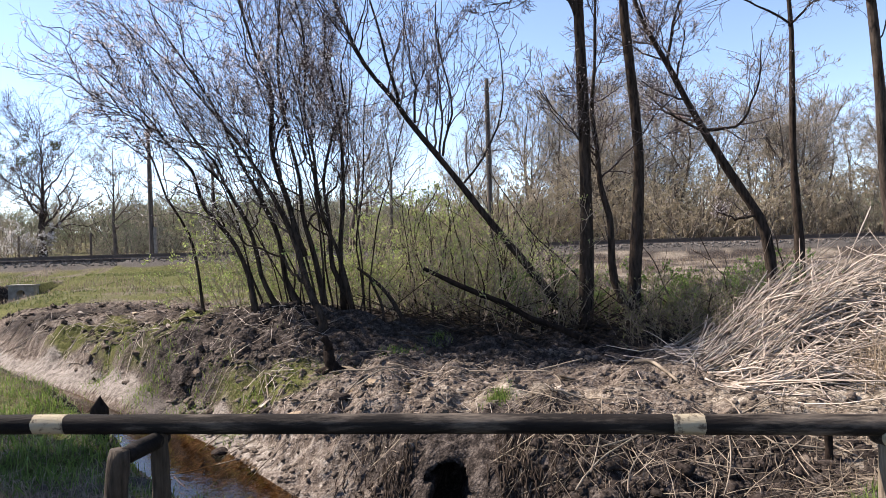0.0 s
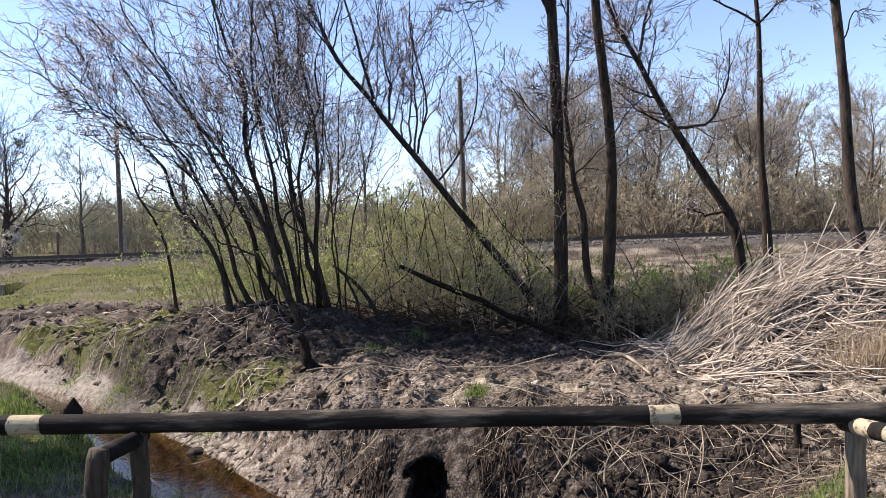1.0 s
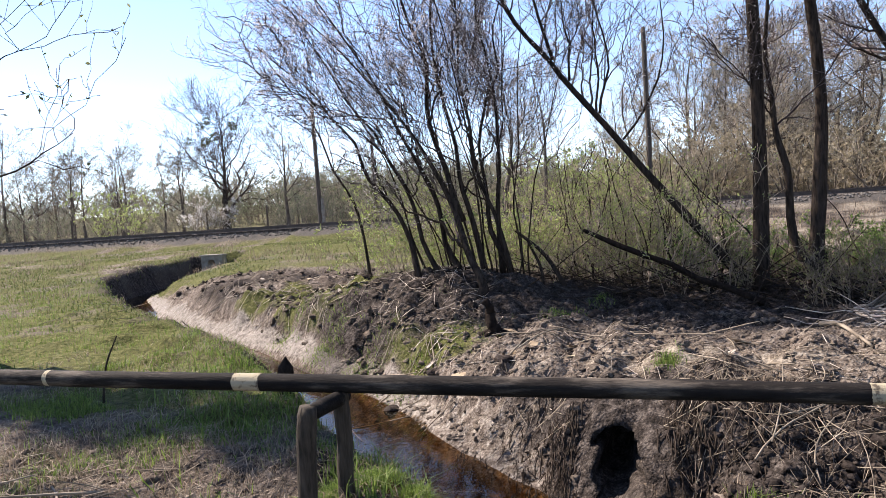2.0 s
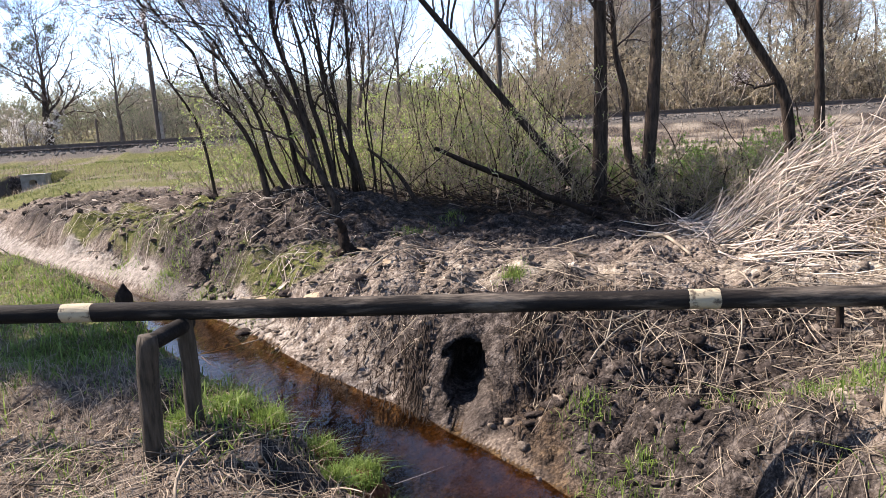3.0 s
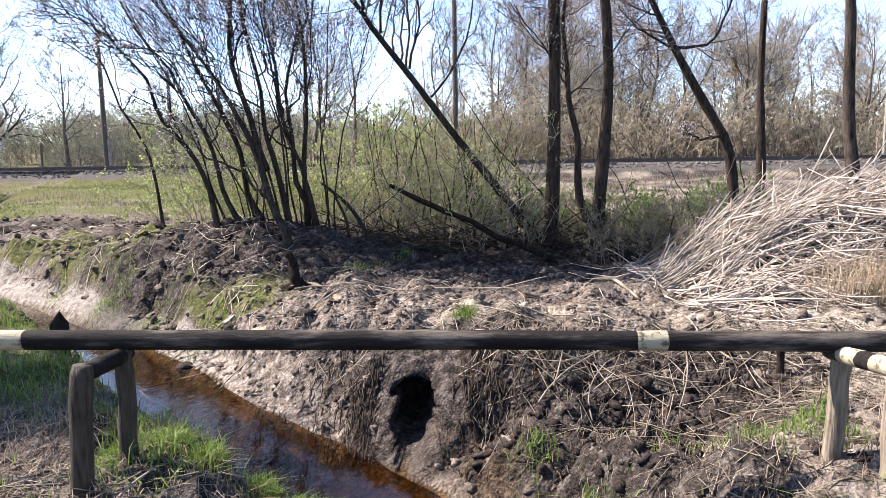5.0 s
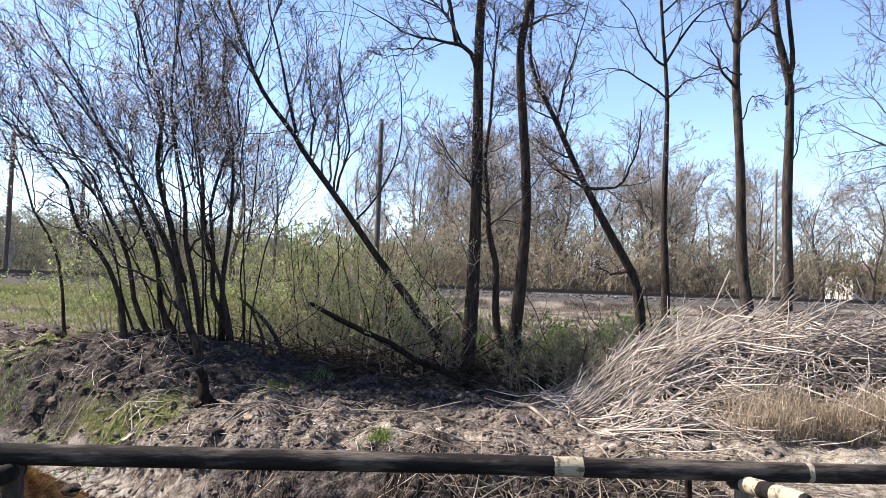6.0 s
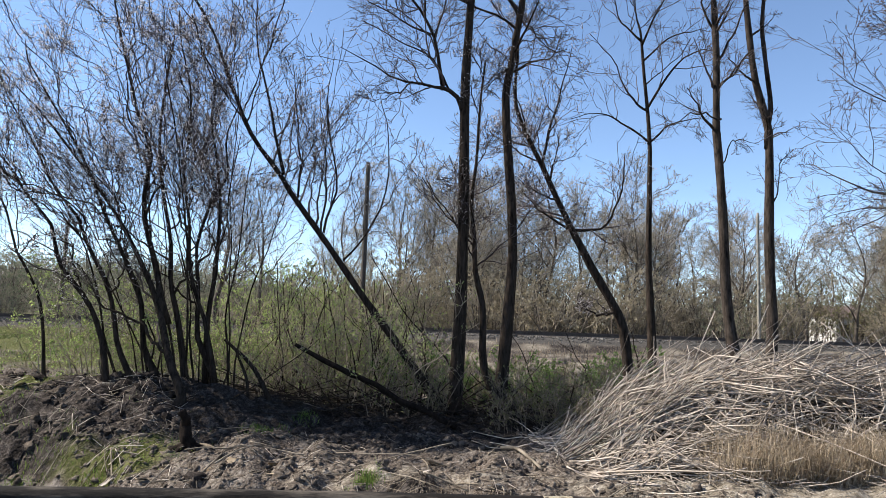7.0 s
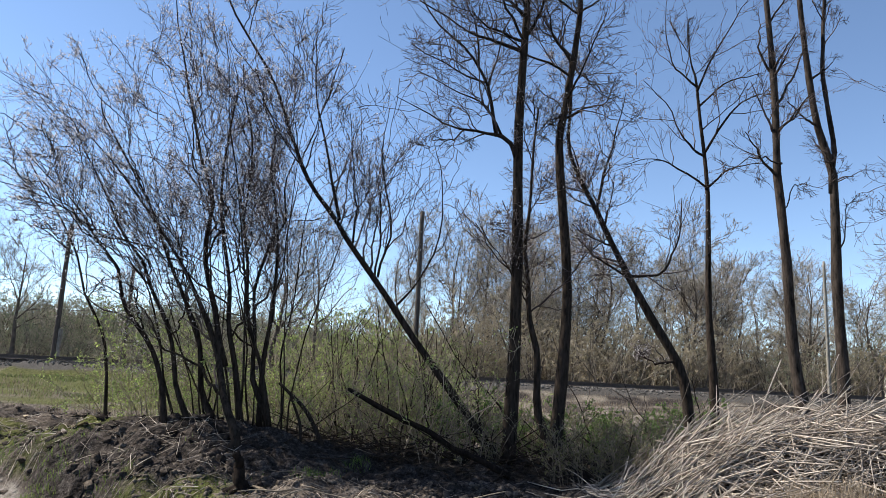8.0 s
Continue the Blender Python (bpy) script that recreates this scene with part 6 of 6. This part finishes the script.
def build_culvert():
    t = thing("culvert_headwall", "small pale concrete culvert head at the ditch", "culvert", at=(-16.85, 22.9, 0.33))
    t.scale = (0.62, 0.72, 0.5)
    part("cap_slab", box("cap_slab", (-0.82, -0.28, 0.36), (0.82, 0.3, 0.48), CONCRETE, 0.03), t)
    bm = bmesh.new()
    ring = [(0.26 * math.cos(a), 0.26 * math.sin(a) - 0.15) for a in [k * math.pi / 12 for k in range(24)]]
    outer = [(-0.74, -0.75), (0.74, -0.75), (0.74, 0.358), (-0.74, 0.358)]
    for y in (-0.2, 0.25):
        vo, vi = [bm.verts.new((x, y, z)) for x, z in outer], [bm.verts.new((x, y, z)) for x, z in ring]
        eo, ei = [bm.edges.new((vo[k], vo[(k + 1) % 4])) for k in range(4)], [bm.edges.new((vi[k], vi[(k + 1) % 24])) for k in range(24)]
        bmesh.ops.triangle_fill(bm, edges=eo + ei, use_beauty=True)
        if y < 0:
            first = (vo, vi)
    for a, b in zip(first, (vo, vi)):
        for k in range(len(a)):
            bm.faces.new((a[k], a[(k + 1) % len(a)], b[(k + 1) % len(a)], b[k]))
    bmesh.ops.recalc_face_normals(bm, faces=bm.faces[:])
    part("headwall", solid("headwall", bm, CONCRETE), t, "grey concrete wall with a round pipe mouth")


build_culvert()


def far_tree(name, label, seed, h, spread, leaf=None, nleaf=0, trunk=0.2, fork=0.3, up=0.4, n1=12, thick=1.0, rich=0, bark=BARK_HAZED, twig=TWIG_HAZED):
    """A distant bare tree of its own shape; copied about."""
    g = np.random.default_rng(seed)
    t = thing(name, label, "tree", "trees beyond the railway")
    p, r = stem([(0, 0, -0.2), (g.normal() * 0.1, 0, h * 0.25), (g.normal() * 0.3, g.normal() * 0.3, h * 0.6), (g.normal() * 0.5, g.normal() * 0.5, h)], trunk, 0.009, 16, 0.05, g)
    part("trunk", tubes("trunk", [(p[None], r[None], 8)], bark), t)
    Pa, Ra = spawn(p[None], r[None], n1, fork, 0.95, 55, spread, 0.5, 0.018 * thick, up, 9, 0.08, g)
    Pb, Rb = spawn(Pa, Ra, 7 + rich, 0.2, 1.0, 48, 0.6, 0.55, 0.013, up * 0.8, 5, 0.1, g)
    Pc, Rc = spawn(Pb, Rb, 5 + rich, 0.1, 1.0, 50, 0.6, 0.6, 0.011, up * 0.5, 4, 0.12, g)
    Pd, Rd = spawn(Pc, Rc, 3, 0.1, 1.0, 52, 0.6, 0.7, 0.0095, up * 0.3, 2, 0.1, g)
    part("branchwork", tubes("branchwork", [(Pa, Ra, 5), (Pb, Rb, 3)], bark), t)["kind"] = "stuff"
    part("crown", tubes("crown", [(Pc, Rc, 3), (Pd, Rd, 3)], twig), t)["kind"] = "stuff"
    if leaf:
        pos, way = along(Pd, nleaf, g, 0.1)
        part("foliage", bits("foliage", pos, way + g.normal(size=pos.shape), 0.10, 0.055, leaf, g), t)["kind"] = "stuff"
    return t


gf = np.random.default_rng(401)


def clear(places):
    """Leaves the gap in the trees through which the white house shows."""
    return [p for p in places if abs(p[0] / p[1] - 0.69) > 0.09 or p[1] > 66]


# the great tree with mistletoe and its neighbours
great = far_tree("great_tree", "great spreading bare tree with mistletoe balls", 411, 12.2, 0.6, trunk=0.46, fork=0.22, up=0.42, n1=18, thick=1.4, rich=2, bark=BARK_PALE, twig=TWIG)
great.matrix_basis = pose(-42.1, 60, float(gz(-42.1, 60)))
for k in range(9):
    a, q = gf.uniform(0, 2 * np.pi), gf.uniform(1.5, 5.0)
    c = np.array([-42.1 + q * math.cos(a) * 0.9, 60 + q * math.sin(a) * 0.5, float(gz(-42.1, 60)) + gf.uniform(9.6, 11.8) - 0.25 * q])
    pos = gf.normal(size=(240, 3))
    pos = unit(pos) * (0.42 * gf.uniform(0.3, 1, (240, 1)))
    ob = part("mistletoe_ball", bits("mistletoe_ball", pos, pos, 0.14, 0.06, MISTLETOE, gf), great, "dark green mistletoe ball")
    ob.location = c - np.array(great.location)
    ob["kind"] = "stuff"
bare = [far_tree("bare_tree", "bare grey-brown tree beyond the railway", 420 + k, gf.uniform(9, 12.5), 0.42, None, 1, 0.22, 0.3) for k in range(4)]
hazy = [far_tree("budding_tree", "budding olive-brown tree at the wood's edge", 430 + k, gf.uniform(9, 12), 0.42, LEAF_HAZED_OLIVE, 1, 0.18, 0.25) for k in range(4)]
left_bare = [(-62, 62), (-66, 58), (-58, 64), (-71, 60), (-55, 60), (-77, 63), (-82, 58), (-88, 62), (-47.5, 60.5), (-33, 56), (-64, 70), (-74, 72), (-95, 70), (-60, 58.5), (-68.5, 62), (-79, 60), (-85, 66), (-57, 69), (-91, 64), (-70, 66), (-76, 57)]
mid = [(-10.5, 47), (-7.5, 44), (-13, 62), (-4, 60), (1.5, 52), (5, 58)]
right = [(x, y) for x, y in zip(gf.uniform(3, 62, 60), gf.uniform(43, 78, 60))]
scatter(bare, clear(left_bare + mid + right[:28] + [(17, 46), (24, 45), (13, 44)]), gf, 0.8, 1.15)
scatter(hazy, clear(right[40:]) + [(9, 48), (12, 52), (28, 44), (33, 46), (38, 48), (-1, 66), (7, 70), (48, 60), (20, 56), (1.7, 47), (3.6, 52), (6.2, 46), (8.6, 50), (11.2, 47), (-2.5, 54)], gf, 0.75, 1.1)
thicket = [shrub("thicket_shrub", "green-brown thicket shrub along the railway, paled for haze", 440 + k, 3.2, 3.4, 18, LEAF_HAZED_GREEN if k % 2 else LEAF_HAZED_OLIVE, 10, 0.07, TWIG_HAZED, 0.03, 3.0) for k in range(4)]
brown_thicket = [shrub("brown_thicket", "dense olive-brown thicket along the railway", 470 + k, 3.0, 3.6, 24, LEAF_HAZED_BROWN, 14, 0.075, TWIG_HAZED, 0.03, 3.0) for k in range(3)]
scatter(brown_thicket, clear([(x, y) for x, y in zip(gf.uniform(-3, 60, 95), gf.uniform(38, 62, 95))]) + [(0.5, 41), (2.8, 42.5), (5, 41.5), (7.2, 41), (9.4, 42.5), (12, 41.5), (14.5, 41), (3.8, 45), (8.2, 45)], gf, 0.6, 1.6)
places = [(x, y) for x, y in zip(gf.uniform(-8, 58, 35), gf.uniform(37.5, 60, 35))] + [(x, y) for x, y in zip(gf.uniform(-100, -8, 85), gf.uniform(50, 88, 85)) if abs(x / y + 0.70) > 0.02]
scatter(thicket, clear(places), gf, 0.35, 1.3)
far_wood = [shrub("far_thicket", "distant green woodland edge, greyed for haze", 460 + k, 4.6, 6.5, 26, LEAF_HAZED_GREEN if k % 2 else LEAF_HAZED_OLIVE, 5, 0.2, TWIG_HAZED, 0.05, 5.0) for k in range(2)]
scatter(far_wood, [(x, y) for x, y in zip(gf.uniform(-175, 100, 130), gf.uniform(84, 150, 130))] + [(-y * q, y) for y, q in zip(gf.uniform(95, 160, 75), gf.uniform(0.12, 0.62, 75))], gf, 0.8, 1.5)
olive = [shrub("olive_thicket", "tall olive-green thicket round the white house", 480 + k, 6.0, 4.2, 26, LEAF_OLIVE, 9, 0.13, BARK_HAZED, 0.05, 4.0) for k in range(2)]
scatter(olive, [(33.5, 54), (35.5, 57), (38.8, 52.2), (41.5, 54.5), (45.5, 57), (44, 54), (48, 60), (40.5, 67), (45, 68), (50, 64), (36, 51), (43, 72), (37.2, 58.0)], gf, 0.6, 1.05)
bloom = shrub("blossoming_shrub", "shrub covered in white spring blossom", 451, 3.0, 3.0, 22, BLOSSOM, 9, 0.2, TWIG_HAZED, 0.04, 4.0)
bloom.matrix_basis = pose(-43.2, 58, float(gz(-43.2, 58)))
green_far = shrub("green_shrub", "fresh green shrub beyond the railway", 452, 4.2, 3.6, 24, LEAF, 6, 0.17, TWIG_HAZED, 0.04, 4.0)
green_far.matrix_basis = pose(-46.5, 50, float(gz(-46.5, 50)))
copy_thing(green_far, pose(-7.0, 45.5, float(gz(-7, 45.5)), 0, 0, 80))


def build_house():
    x, y = 42.6, 62
    z = float(gz(x, y)) - 0.1
    t = thing("white_house", "small white plastered house half hidden by trees", "house", at=(x, y, z))
    part("wall", box("wall", (-1.5, -2.0, 0), (1.5, 2.0, 2.9), PLASTER, 0.02), t)
    bm = bmesh.new()
    pts = [(-1.75, -2.3, 2.85), (1.75, -2.3, 2.85), (1.75, 2.3, 2.85), (-1.75, 2.3, 2.85), (-1.75, 0, 3.9), (1.75, 0, 3.9)]
    vs = [bm.verts.new(p) for p in pts]
    for f in ((0, 1, 5, 4), (2, 3, 4, 5), (0, 4, 3), (1, 2, 5), (3, 2, 1, 0)):
        bm.faces.new([vs[i] for i in f])
    part("roof", solid("roof", bm, ROOF), t)
    for dx in (-0.7, 0.7):
        w = part("window", box("window", (dx - 0.5, -2.06, 1.0), (dx + 0.5, -1.98, 2.2), CONCRETE_PALE, 0.01), t, "pale window frame")
        part("pane", box("pane", (dx - 0.4, -2.075, 1.1), (dx + 0.4, -2.062, 2.1), PANE, 0.0), w)


build_house()
for fx, fy in ((-51.5, 50), (-38.5, 52), (-30, 48), (-56, 49)):
    z = float(gz(fx, fy))
    ob = new("fence_post", log_mesh("fence_post", (0, 0, -0.2), (0, 0, 2.3), 0.09, 0.08, POLE_WOOD, 3, 10, 12, 0.02))
    ob.location = (fx, fy, z)
    tagged(ob, "old grey post beyond the railway", "post", "far posts")
